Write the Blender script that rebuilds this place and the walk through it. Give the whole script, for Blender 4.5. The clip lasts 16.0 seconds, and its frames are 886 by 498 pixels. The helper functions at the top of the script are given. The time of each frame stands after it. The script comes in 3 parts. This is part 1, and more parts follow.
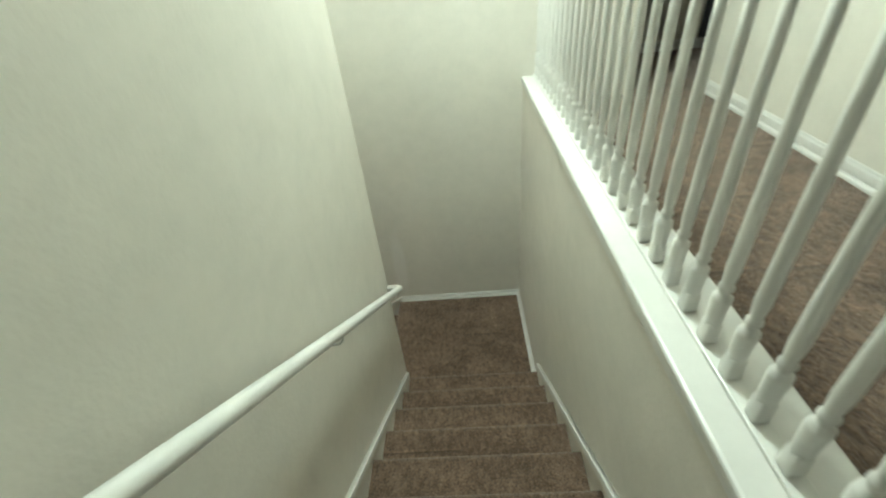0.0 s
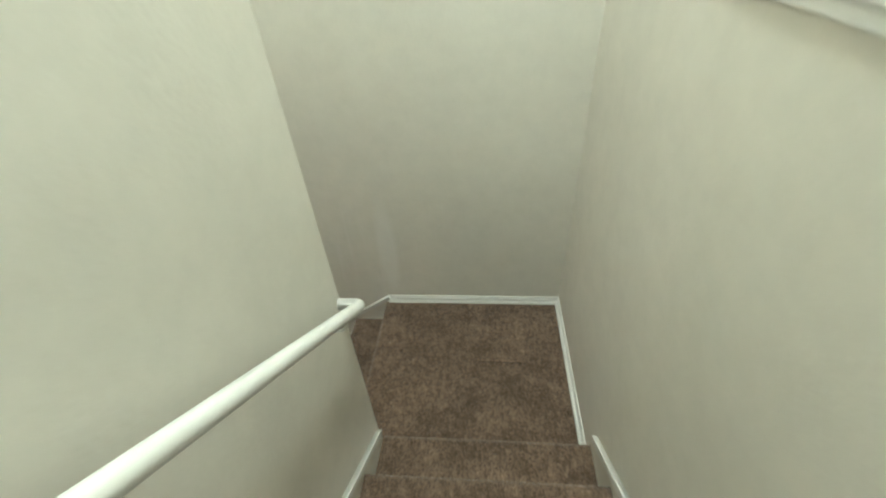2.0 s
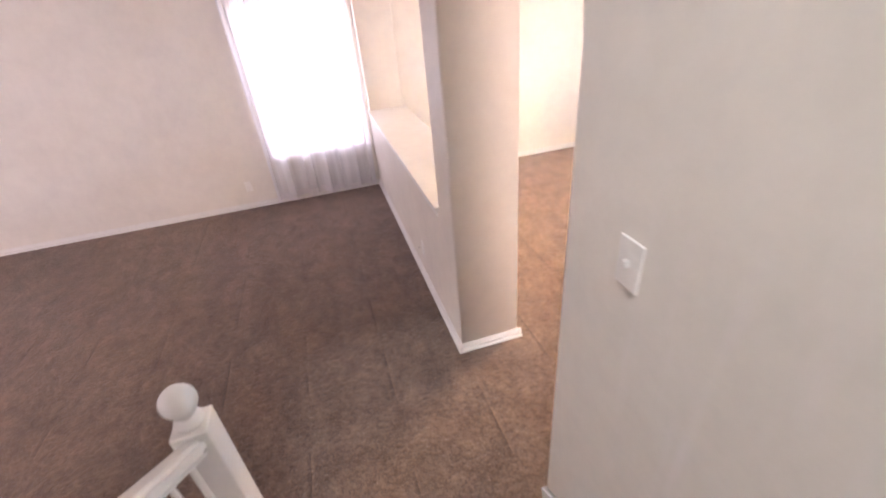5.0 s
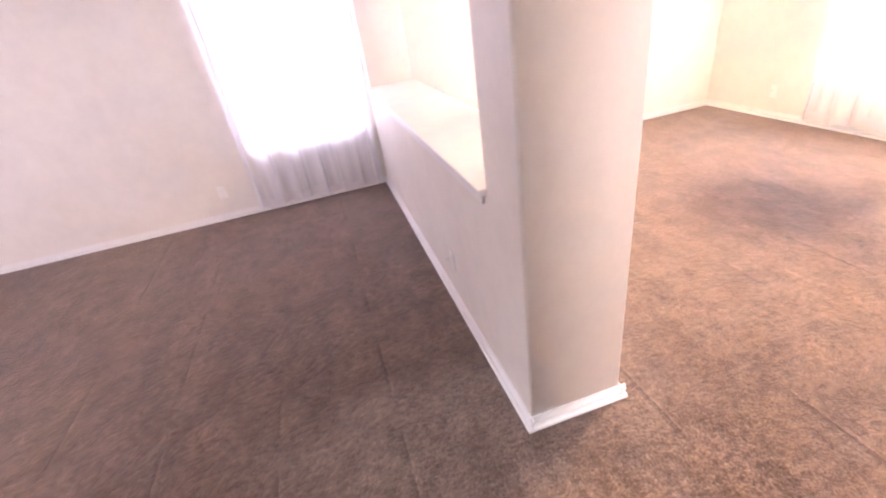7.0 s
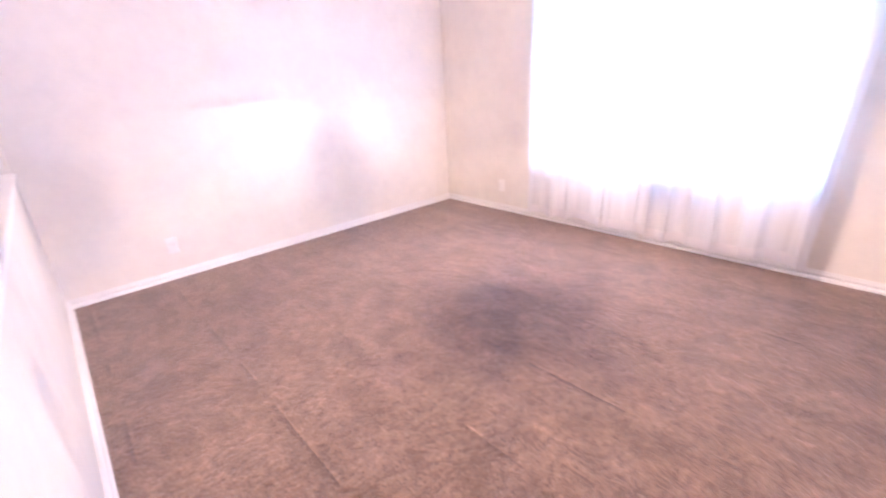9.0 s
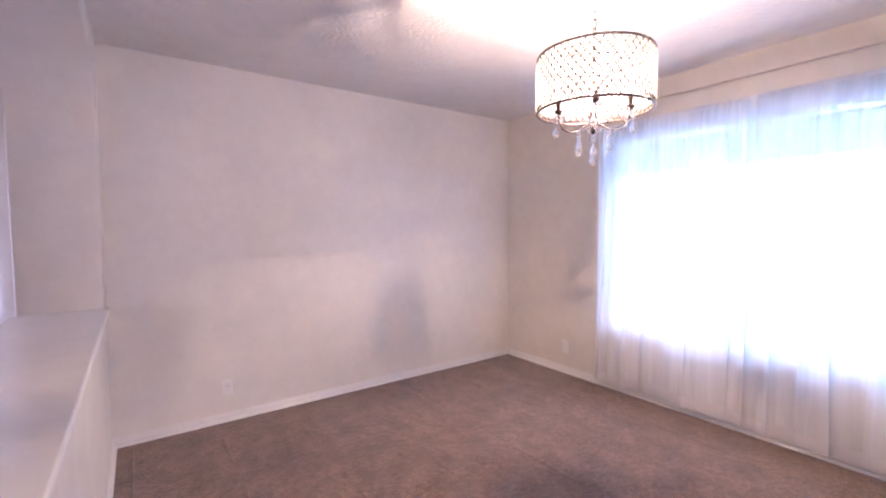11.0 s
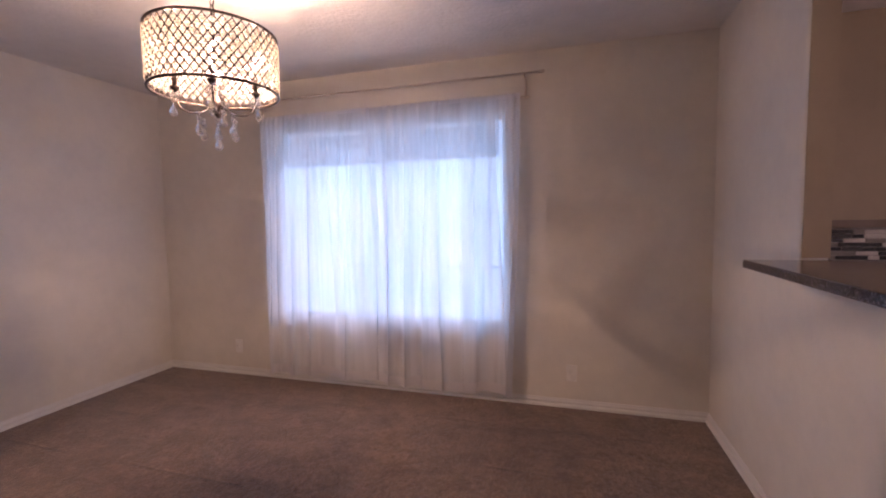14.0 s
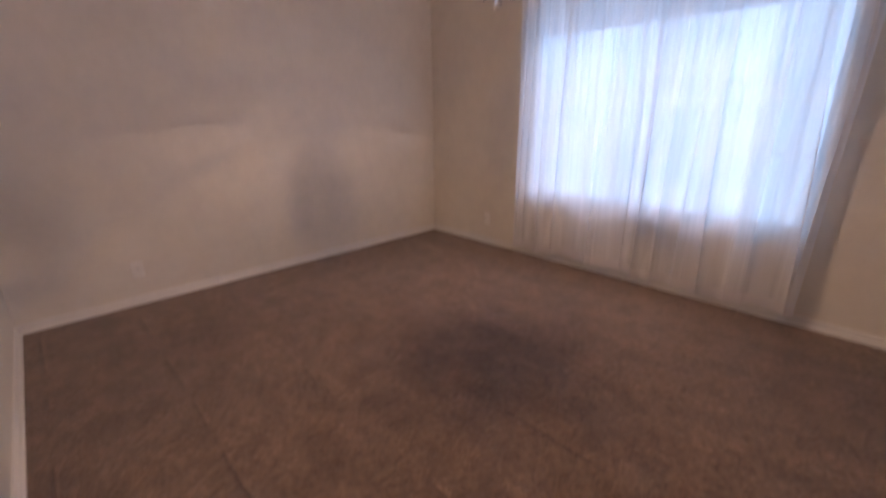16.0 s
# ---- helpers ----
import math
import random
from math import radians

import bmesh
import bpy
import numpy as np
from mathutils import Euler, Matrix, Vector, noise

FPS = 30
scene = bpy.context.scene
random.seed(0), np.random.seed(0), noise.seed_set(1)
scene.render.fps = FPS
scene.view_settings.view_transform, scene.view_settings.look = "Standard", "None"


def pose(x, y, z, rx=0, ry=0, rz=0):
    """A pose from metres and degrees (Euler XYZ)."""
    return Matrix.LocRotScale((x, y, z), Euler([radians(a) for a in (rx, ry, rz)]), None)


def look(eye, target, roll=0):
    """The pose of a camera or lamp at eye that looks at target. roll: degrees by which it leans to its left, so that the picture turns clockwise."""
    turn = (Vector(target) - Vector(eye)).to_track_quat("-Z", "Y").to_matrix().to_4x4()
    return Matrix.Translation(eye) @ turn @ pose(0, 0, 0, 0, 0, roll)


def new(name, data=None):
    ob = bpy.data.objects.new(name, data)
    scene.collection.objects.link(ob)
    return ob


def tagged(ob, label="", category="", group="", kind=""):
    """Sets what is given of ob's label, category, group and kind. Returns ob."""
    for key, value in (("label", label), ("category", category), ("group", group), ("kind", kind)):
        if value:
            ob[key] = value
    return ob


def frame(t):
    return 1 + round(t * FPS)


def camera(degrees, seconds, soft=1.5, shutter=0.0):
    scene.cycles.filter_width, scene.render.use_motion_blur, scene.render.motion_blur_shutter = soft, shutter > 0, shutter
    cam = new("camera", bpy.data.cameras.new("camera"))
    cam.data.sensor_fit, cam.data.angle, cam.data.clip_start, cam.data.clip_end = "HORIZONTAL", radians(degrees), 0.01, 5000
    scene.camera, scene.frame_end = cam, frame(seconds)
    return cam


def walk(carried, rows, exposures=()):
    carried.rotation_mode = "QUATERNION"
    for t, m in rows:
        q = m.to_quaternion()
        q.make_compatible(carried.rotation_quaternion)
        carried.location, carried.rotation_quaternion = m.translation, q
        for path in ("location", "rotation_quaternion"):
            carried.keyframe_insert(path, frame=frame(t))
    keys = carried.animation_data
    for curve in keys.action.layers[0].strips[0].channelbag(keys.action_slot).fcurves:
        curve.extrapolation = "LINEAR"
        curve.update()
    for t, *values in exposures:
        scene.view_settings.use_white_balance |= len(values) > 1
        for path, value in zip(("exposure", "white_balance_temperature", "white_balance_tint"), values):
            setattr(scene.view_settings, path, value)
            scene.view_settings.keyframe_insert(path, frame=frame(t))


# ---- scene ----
cam = camera(91.9, 16.0, soft=2.0, shutter=0.5)
PATH = [
    (0, (0.899, -3.044, 3.707), (0.781, -1.433, 2.528), -6.4),
    (0.5, (0.903, -2.834, 3.557), (0.676, -1.287, 2.309), -5.3),
    (1, (0.972, -2.479, 3.348), (0.736, -0.986, 2.039), -9.5),
    (1.5, (0.966, -2.256, 3.193), (0.776, -0.772, 1.866), -6.4),
    (2, (0.863, -2.008, 2.992), (0.673, -0.467, 1.732), -4.3),
    (2.5, (0.884, -1.665, 2.745), (0.546, -0.138, 1.498), -8.6),
    (3, (0.855, -1.419, 2.609), (0.303, 0.083, 1.41), -13.2),
    (3.5, (0.847, -1.122, 2.399), (0.209, 0.379, 1.242), -9.1),
    (4, (0.740, -0.853, 2.181), (-0.383, 0.393, 1.091), -6.3),
    (4.5, (0.42, -0.619, 1.974), (-1.224, 0.106, 1.096), -4.6),
    (4.7, (0.246, -0.564, 1.976), (-1.404, -0.127, 0.936), -5.0),
    (6.8, (-0.795, -0.485, 1.484), (-2.475, -0.13, 0.458), -7.5),
    (7, (-0.892, -0.447, 1.434), (-2.583, -0.073, 0.434), -9.2),
    (7.5, (-1.046, -0.275, 1.253), (-2.691, 0.471, 0.394), -7.7),
    (8, (-1.298, -0.037, 1.214), (-2.55, 1.249, 0.331), -7.0),
    (8.5, (-1.38, 0.295, 1.183), (-2.584, 1.695, 0.413), -2.8),
    (9, (-1.454, 0.544, 1.221), (-2.845, 1.778, 0.487), -3.3),
    (9.2, (-1.559, 0.494, 1.230), (-3.022, 1.682, 0.560), -2.6),
    (11.3, (-1.598, 0.565, 1.346), (-3.215, 1.741, 1.279), -0.1),
    (11.5, (-1.585, 0.592, 1.345), (-3.151, 1.834, 1.274), 0.0),
    (12, (-1.551, 0.627, 1.360), (-2.972, 2.033, 1.285), 0.1),
    (12.5, (-1.533, 0.652, 1.366), (-2.775, 2.216, 1.258), -0.2),
    (13, (-1.465, 0.660, 1.356), (-2.484, 2.377, 1.216), -0.3),
    (13.5, (-1.394, 0.677, 1.336), (-2.168, 2.516, 1.196), -0.6),
    (14, (-1.362, 0.698, 1.309), (-1.925, 2.612, 1.169), -0.9),
    (14.5, (-1.338, 0.712, 1.311), (-1.968, 2.606, 1.177), -1.0),
    (15, (-1.418, 0.688, 1.327), (-2.474, 2.381, 1.191), -0.9),
    (15.5, (-1.489, 0.650, 1.330), (-2.836, 2.115, 1.116), -0.8),
    (16, (-1.491, 0.658, 1.218), (-2.878, 1.963, 0.605), -0.8),
]
EXPOSURES = [
    (0, 0.12, 6050, -5),
    (1, 0.15, 6050, -4),
    (2, 0.45, 6100, -1),
    (3, 0.65, 6050, 4),
    (3.5, 0.92, 5950, 14),
    (4, 1.02, 5950, 18),
    (4.5, 1.08, 5950, 25),
    (7, 1.58, 5700, 34),
    (8, 1.62, 5400, 36),
    (8.5, 1.25, 5200, 42),
    (9, 1.0, 5100, 44),
    (11.3, -0.28, 5250, 43),
    (12.5, -0.95, 5600, 47),
    (13, -1.18, 5700, 49),
    (13.5, -1.24, 5850, 48),
    (14.5, -1.22, 5900, 49),
    (15.5, -1.15, 6100, 44),
    (16, -1.3, 6050, 42),
]
walk(cam, [(t, look(eye, target, roll)) for t, eye, target, roll in PATH], EXPOSURES)

# ---- world and large lights ----
world = bpy.data.worlds.new("sky")
scene.world = world
world.use_nodes = True
wn = world.node_tree.nodes
sky = wn.new("ShaderNodeTexSky")
sky.sky_type = "NISHITA"
sky.sun_disc = False
sky.sun_elevation, sky.sun_rotation = radians(48), radians(140)
world.node_tree.links.new(sky.outputs[0], wn["Background"].inputs[0])
wn["Background"].inputs[1].default_value = 0.12


def lamp(name, kind, energy, color, m, **settings):
    data = bpy.data.lights.new(name, kind)
    data.energy, data.color = energy, color
    if kind == "AREA":
        data.shape, data.size, data.size_y = "RECTANGLE", settings["size"], settings["size_y"]
    if kind == "SUN":
        data.angle = settings["angle"]
    ob = new(name, data)
    ob.matrix_world = m
    return ob


lamp("sun", "SUN", 2.5, (1.0, 0.95, 0.88), look((0, 0, 0), (-0.45, -0.55, -0.74)), angle=radians(0.5))
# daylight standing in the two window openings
lamp("dining_daylight", "AREA", 54, (0.46, 0.81, 1.0), pose(-2.7175, 3.80, 1.28, -90, 0, 0), size=1.86, size_y=1.48)
lamp("living_daylight", "AREA", 15, (1.0, 0.91, 0.89), pose(-5.08, -0.595, 1.23, 0, -90, 0), size=1.37, size_y=0.96)
# Added warm fill from an unseen kitchen opening, lifts the kitchen and pillar.
lamp("kitchen_fill_light", "AREA", 42, (1.0, 0.80, 0.62), pose(2.68, 1.05, 1.525, 0, 90, 0), size=0.93, size_y=0.98)
# Added fill through an unseen entry opening, brightens living walls and pillar end.
lamp("entry_fill_light", "AREA", 36, (1.0, 0.87, 0.79), pose(0.45, -4.4, 1.35, 0, 90, 0), size=1.5, size_y=1.5)

# ---- materials ----
CREASE = 0   # heading of the carpet creases, degrees
MATS = {}


def nodes_of(name):
    m = bpy.data.materials.new(name)
    m.use_nodes = True
    MATS[name] = m
    return m, m.node_tree.nodes, m.node_tree.links, m.node_tree.nodes["Principled BSDF"]


def noise_node(n, l, scale, detail=4.0, rough=0.55, stretch=(1, 1, 1)):
    geo = n.new("ShaderNodeNewGeometry")
    mp = n.new("ShaderNodeMapping")
    mp.inputs["Scale"].default_value = stretch
    l.new(geo.outputs["Position"], mp.inputs[0])
    tx = n.new("ShaderNodeTexNoise")
    tx.inputs["Scale"].default_value, tx.inputs["Detail"].default_value, tx.inputs["Roughness"].default_value = scale, detail, rough
    l.new(mp.outputs[0], tx.inputs["Vector"])
    return tx.outputs["Fac"]


def ramp(n, l, fac, stops):
    r = n.new("ShaderNodeValToRGB")
    e = r.color_ramp.elements
    while len(e) < len(stops):
        e.new(0.5)
    for k, (p, c) in zip(e, stops):
        k.position, k.color = p, (*c, 1)
    l.new(fac, r.inputs[0])
    return r.outputs[0]


def mixed(n, l, a, b, fac, mode="MIX"):
    m = n.new("ShaderNodeMix")
    m.data_type, m.blend_type = "RGBA", mode
    for sock, v in ((m.inputs[0], fac), (m.inputs[6], a), (m.inputs[7], b)):
        if isinstance(v, (int, float)):
            sock.default_value = v
        elif isinstance(v, tuple):
            sock.default_value = (*v, 1)
        else:
            l.new(v, sock)
    return m.outputs[2]


def bump(n, l, bsdf, height, strength, distance, before=None):
    b = n.new("ShaderNodeBump")
    b.inputs["Strength"].default_value, b.inputs["Distance"].default_value = strength, distance
    l.new(height, b.inputs["Height"])
    if before is not None:
        l.new(before, b.inputs["Normal"])
    l.new(b.outputs[0], bsdf.inputs["Normal"])
    return b.outputs[0]


def paint(name, color, rough=0.55, peel=0.2, vary=0.05, scale=70, distance=0.004):
    """Rolled wall paint: faint roller texture, soft scuffs and patches."""
    m, n, l, b = nodes_of(name)
    lo = tuple(c * (1 - vary) for c in color)
    hi = tuple(min(1, c * (1 + vary * 0.5)) for c in color)
    big = ramp(n, l, noise_node(n, l, 1.3, 5, 0.6), [(0.35, lo), (0.62, hi)])
    fine = ramp(n, l, noise_node(n, l, 9, 6, 0.7), [(0.3, (0.94, 0.94, 0.94)), (0.6, (1, 1, 1))])
    l.new(mixed(n, l, big, fine, 1.0, "MULTIPLY"), b.inputs["Base Color"])
    b.inputs["Roughness"].default_value = rough
    first = bump(n, l, b, noise_node(n, l, scale, 3, 0.5), peel, distance)
    bump(n, l, b, noise_node(n, l, 3.0, 2, 0.5), 0.12, 0.02, first)
    return m


def carpet_mat(name, dark, light):
    """Cut-pile carpet: twisted yarn tips, brushed patches of pile and thin creases."""
    m, n, l, b = nodes_of(name)
    patch = noise_node(n, l, 7.0, 6, 0.62)
    stroke = noise_node(n, l, 1.5, 3, 0.6, (1.0, 3.0, 1.0))
    yarn = noise_node(n, l, 105, 4, 0.8)
    tuft = noise_node(n, l, 44, 3, 0.7, (1.0, 0.55, 1.0))
    base = ramp(n, l, patch, [(0.36, dark), (0.64, light)])
    worn = ramp(n, l, stroke, [(0.36, (0.88, 0.87, 0.87)), (0.64, (1.08, 1.08, 1.08))])
    tips = ramp(n, l, yarn, [(0.34, (0.34, 0.32, 0.31)), (0.50, (0.95, 0.95, 0.95)), (0.66, (1.55, 1.52, 1.48))])
    clumps = ramp(n, l, tuft, [(0.36, (0.66, 0.65, 0.64)), (0.62, (1.14, 1.14, 1.14))])
    geo = n.new("ShaderNodeNewGeometry")
    mp = n.new("ShaderNodeMapping")
    mp.inputs["Rotation"].default_value = (0, 0, radians(CREASE))
    l.new(geo.outputs["Position"], mp.inputs[0])
    wave = n.new("ShaderNodeTexWave")
    wave.wave_type, wave.bands_direction, wave.wave_profile = "BANDS", "Y", "SAW"
    for key, value in (("Scale", 0.66), ("Distortion", 0.4), ("Detail", 2.0), ("Detail Scale", 0.6)):
        wave.inputs[key].default_value = value
    l.new(mp.outputs[0], wave.inputs["Vector"])
    track = ramp(n, l, wave.outputs["Fac"], [(0.0, (1.5, 1.48, 1.46)), (0.03, (1.0, 1.0, 1.0)), (0.945, (1, 1, 1)), (1.0, (0.46, 0.46, 0.46))])
    gate = ramp(n, l, noise_node(n, l, 1.9, 3, 0.6), [(0.48, (0, 0, 0)), (0.53, (0.9, 0.9, 0.9))])
    tracks = mixed(n, l, (1, 1, 1), track, gate)
    base = mixed(n, l, base, tracks, 1.0, "MULTIPLY")
    base = mixed(n, l, base, clumps, 1.0, "MULTIPLY")
    l.new(mixed(n, l, mixed(n, l, base, worn, 1.0, "MULTIPLY"), tips, 1.0, "MULTIPLY"), b.inputs["Base Color"])
    b.inputs["Roughness"].default_value = 0.95
    b.inputs["Specular IOR Level"].default_value = 0.15
    b.inputs["Sheen Weight"].default_value = 0.35
    b.inputs["Sheen Roughness"].default_value = 0.5
    b.inputs["Sheen Tint"].default_value = (1.0, 0.92, 0.90, 1)
    first = bump(n, l, b, yarn, 0.9, 0.006)
    second = bump(n, l, b, tuft, 0.7, 0.012, first)
    bump(n, l, b, patch, 0.2, 0.03, second)
    return m


def plain(name, color, rough=0.4, metal=0.0, vary=0.06, scale=30, bumpy=0.05):
    m, n, l, b = nodes_of(name)
    f = noise_node(n, l, scale, 4, 0.6)
    l.new(ramp(n, l, f, [(0.3, tuple(c * (1 - vary) for c in color)), (0.7, tuple(min(1, c * (1 + vary)) for c in color))]), b.inputs["Base Color"])
    b.inputs["Roughness"].default_value, b.inputs["Metallic"].default_value = rough, metal
    bump(n, l, b, f, bumpy, 0.002)
    return m


def glass(name, color=(1, 1, 1), rough=0.0, ior=1.5):
    m, n, l, b = nodes_of(name)
    b.inputs["Base Color"].default_value = (*color, 1)
    b.inputs["Roughness"].default_value, b.inputs["IOR"].default_value = rough, ior
    b.inputs["Transmission Weight"].default_value = 1.0
    return m


def cloth(name, color, clear, weave=(420, 420, 420), through_light=0.5, gathers=False):
    """Thin woven cloth: part open weave, part light-scattering thread."""
    m, n, l, b = nodes_of(name)
    n.remove(b)
    thread = noise_node(n, l, 1.0, 3, 0.6, weave)
    shade = ramp(n, l, thread, [(0.3, tuple(c * 0.9 for c in color)), (0.7, color)])
    dif, tra, see = n.new("ShaderNodeBsdfDiffuse"), n.new("ShaderNodeBsdfTranslucent"), n.new("ShaderNodeBsdfTransparent")
    one, two = n.new("ShaderNodeMixShader"), n.new("ShaderNodeMixShader")
    one.inputs[0].default_value, two.inputs[0].default_value = through_light, clear
    if gathers:
        dense = ramp(n, l, noise_node(n, l, 1.0, 4, 0.65, (10, 10, 0.35)), [(0.36, (clear * 0.3,) * 3), (0.66, (clear * 1.8,) * 3)])
        l.new(dense, two.inputs[0])
    l.new(shade, dif.inputs[0])
    l.new(shade, tra.inputs[0])
    l.new(dif.outputs[0], one.inputs[1])
    l.new(tra.outputs[0], one.inputs[2])
    l.new(one.outputs[0], two.inputs[1])
    l.new(see.outputs[0], two.inputs[2])
    l.new(two.outputs[0], n["Material Output"].inputs[0])
    return m


def glow(name, color, strength):
    m, n, l, b = nodes_of(name)
    b.inputs["Base Color"].default_value = (*color, 1)
    b.inputs["Emission Color"].default_value = (*color, 1)
    b.inputs["Emission Strength"].default_value = strength
    return m


def patched_wall():
    """The wall paint with a paler touched-up strip and scuffs by the landing."""
    m = paint("stair_wall_paint", (0.74, 0.70, 0.63))
    n, l = m.node_tree.nodes, m.node_tree.links
    b = n["Principled BSDF"]
    old = b.inputs["Base Color"].links[0].from_socket
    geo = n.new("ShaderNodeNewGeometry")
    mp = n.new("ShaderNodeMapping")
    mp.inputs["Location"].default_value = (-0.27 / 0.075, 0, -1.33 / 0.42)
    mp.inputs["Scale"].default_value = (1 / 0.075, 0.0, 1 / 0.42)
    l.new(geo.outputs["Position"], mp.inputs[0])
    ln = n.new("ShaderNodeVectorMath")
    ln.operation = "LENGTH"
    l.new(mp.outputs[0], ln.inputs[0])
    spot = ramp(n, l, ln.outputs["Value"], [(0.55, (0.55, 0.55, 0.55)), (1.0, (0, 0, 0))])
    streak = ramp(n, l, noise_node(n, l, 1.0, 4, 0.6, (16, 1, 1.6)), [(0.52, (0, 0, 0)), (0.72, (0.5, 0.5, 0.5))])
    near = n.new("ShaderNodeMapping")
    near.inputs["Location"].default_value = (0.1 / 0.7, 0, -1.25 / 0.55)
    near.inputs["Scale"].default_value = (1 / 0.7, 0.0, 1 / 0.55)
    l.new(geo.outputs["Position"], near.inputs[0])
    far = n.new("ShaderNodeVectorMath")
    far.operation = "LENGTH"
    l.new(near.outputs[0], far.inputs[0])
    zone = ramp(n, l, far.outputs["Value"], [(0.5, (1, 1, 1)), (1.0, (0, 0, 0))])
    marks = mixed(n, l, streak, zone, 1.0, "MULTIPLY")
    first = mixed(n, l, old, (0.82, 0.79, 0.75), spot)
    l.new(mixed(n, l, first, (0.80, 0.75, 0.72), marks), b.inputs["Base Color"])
    return m


WALL = paint("wall_paint", (0.74, 0.70, 0.63))
CEIL = paint("ceiling_paint", (0.78, 0.75, 0.72), 0.7, 0.6, 0.04, 38, 0.007)
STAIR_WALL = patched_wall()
TRIM = paint("trim_paint", (0.76, 0.745, 0.715), 0.32, 0.06, 0.03, 25, 0.002)
CARPET = carpet_mat("carpet_pile", (0.127, 0.083, 0.057), (0.204, 0.136, 0.096))
SHEER = cloth("sheer_cloth", (0.85, 0.85, 0.87), 0.135, through_light=0.48, gathers=True)
HEM = cloth("sheer_hem", (0.82, 0.80, 0.82), 0.06)
SHADE = cloth("shade_cloth", (0.92, 0.91, 0.92), 0.35, through_light=0.7)
PANE = glass("window_glass", (1, 1, 1), 0.0, 1.45)
VINYL = cloth("window_vinyl", (0.88, 0.88, 0.88), 0.0, (40, 40, 40))
ROD = plain("rod_metal", (0.60, 0.53, 0.47), 0.4, 0.0)
PLASTIC = plain("plate_plastic", (0.78, 0.76, 0.72), 0.3)
SLOT = plain("slot_dark", (0.05, 0.045, 0.04), 0.6)
BRONZE = plain("dark_bronze", (0.035, 0.026, 0.022), 0.35, 0.7)
CRYSTAL = glass("crystal", (1.0, 0.99, 0.98), 0.02, 1.52)


def see_through(m, share):
    """Lets a share of the light pass a thin clear glass unbent."""
    n, l = m.node_tree.nodes, m.node_tree.links
    mix, clear = n.new("ShaderNodeMixShader"), n.new("ShaderNodeBsdfTransparent")
    mix.inputs[0].default_value = share
    l.new(n["Principled BSDF"].outputs[0], mix.inputs[1])
    l.new(clear.outputs[0], mix.inputs[2])
    l.new(mix.outputs[0], n["Material Output"].inputs[0])
    return m


see_through(CRYSTAL, 0.45)
BULB_GLASS = see_through(glass("bulb_glass", (1, 1, 1), 0.15, 1.4), 0.9)
BULB = glow("bulb_glow", (1.0, 0.72, 0.37), 64000)
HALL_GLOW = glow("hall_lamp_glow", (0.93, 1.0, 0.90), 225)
SLAB_DARK = plain("slab_dark", (0.045, 0.05, 0.065), 0.45)
GRASS = plain("lawn", (0.07, 0.10, 0.035), 0.9, 0.0, 0.4, 6, 0.5)


def granite_mat():
    m, n, l, b = nodes_of("granite")
    a = ramp(n, l, noise_node(n, l, 140, 3, 0.7), [(0.40, (0.018, 0.016, 0.020)), (0.56, (0.07, 0.06, 0.07)), (0.70, (0.30, 0.27, 0.28))])
    l.new(a, b.inputs["Base Color"])
    b.inputs["Roughness"].default_value = 0.12
    return m


def bead_mat():
    """Faceted crystal bead: half frosted scatter, half clear gloss."""
    m, n, l, b = nodes_of("crystal_bead")
    tra = n.new("ShaderNodeBsdfTranslucent")
    tra.inputs[0].default_value = (0.90, 0.84, 0.74, 1)
    b.inputs["Base Color"].default_value = (0.98, 0.95, 0.90, 1)
    b.inputs["Roughness"].default_value, b.inputs["Transmission Weight"].default_value = 0.12, 0.85
    mx = n.new("ShaderNodeMixShader")
    mx.inputs[0].default_value = 0.12
    l.new(b.outputs[0], mx.inputs[1])
    l.new(tra.outputs[0], mx.inputs[2])
    clear = n.new("ShaderNodeBsdfTransparent")
    clear.inputs[0].default_value = (1.0, 0.96, 0.90, 1)
    open_mix = n.new("ShaderNodeMixShader")
    open_mix.inputs[0].default_value = 0.15
    l.new(mx.outputs[0], open_mix.inputs[1])
    l.new(clear.outputs[0], open_mix.inputs[2])
    l.new(open_mix.outputs[0], n["Material Output"].inputs[0])
    return m


def tile_mat():
    m, n, l, b = nodes_of("mosaic_glass")
    info = n.new("ShaderNodeObjectInfo")
    l.new(ramp(n, l, info.outputs["Random"], [(0.0, (0.012, 0.012, 0.014)), (0.45, (0.02, 0.02, 0.025)), (0.55, (0.22, 0.20, 0.18)), (0.8, (0.55, 0.52, 0.47))]), b.inputs["Base Color"])
    n["Color Ramp"].color_ramp.interpolation = "CONSTANT"
    b.inputs["Roughness"].default_value = 0.15
    return m


GRANITE, BEAD, TILE = granite_mat(), bead_mat(), tile_mat()
GROUT = plain("grout", (0.30, 0.28, 0.25), 0.9)


# ---- builders ----
def mesh_of(name, bm, material, smooth=False):
    me = bpy.data.meshes.new(name)
    bmesh.ops.recalc_face_normals(bm, faces=bm.faces)
    bm.to_mesh(me)
    bm.free()
    me.materials.append(material)
    if smooth:
        me.polygons.foreach_set("use_smooth", [True] * len(me.polygons))
    return me


def part(name, bm, material, parent=None, label="", smooth=False):
    ob = new(name, mesh_of(name, bm, material, smooth))
    if parent is not None:
        ob.parent = parent
    return tagged(ob, label)


def thing(name, label, category, at=(0, 0, 0), group="", kind=""):
    ob = new(name)
    ob.location = at
    ob.empty_display_size = 0.1
    return tagged(ob, label, category, group, kind)


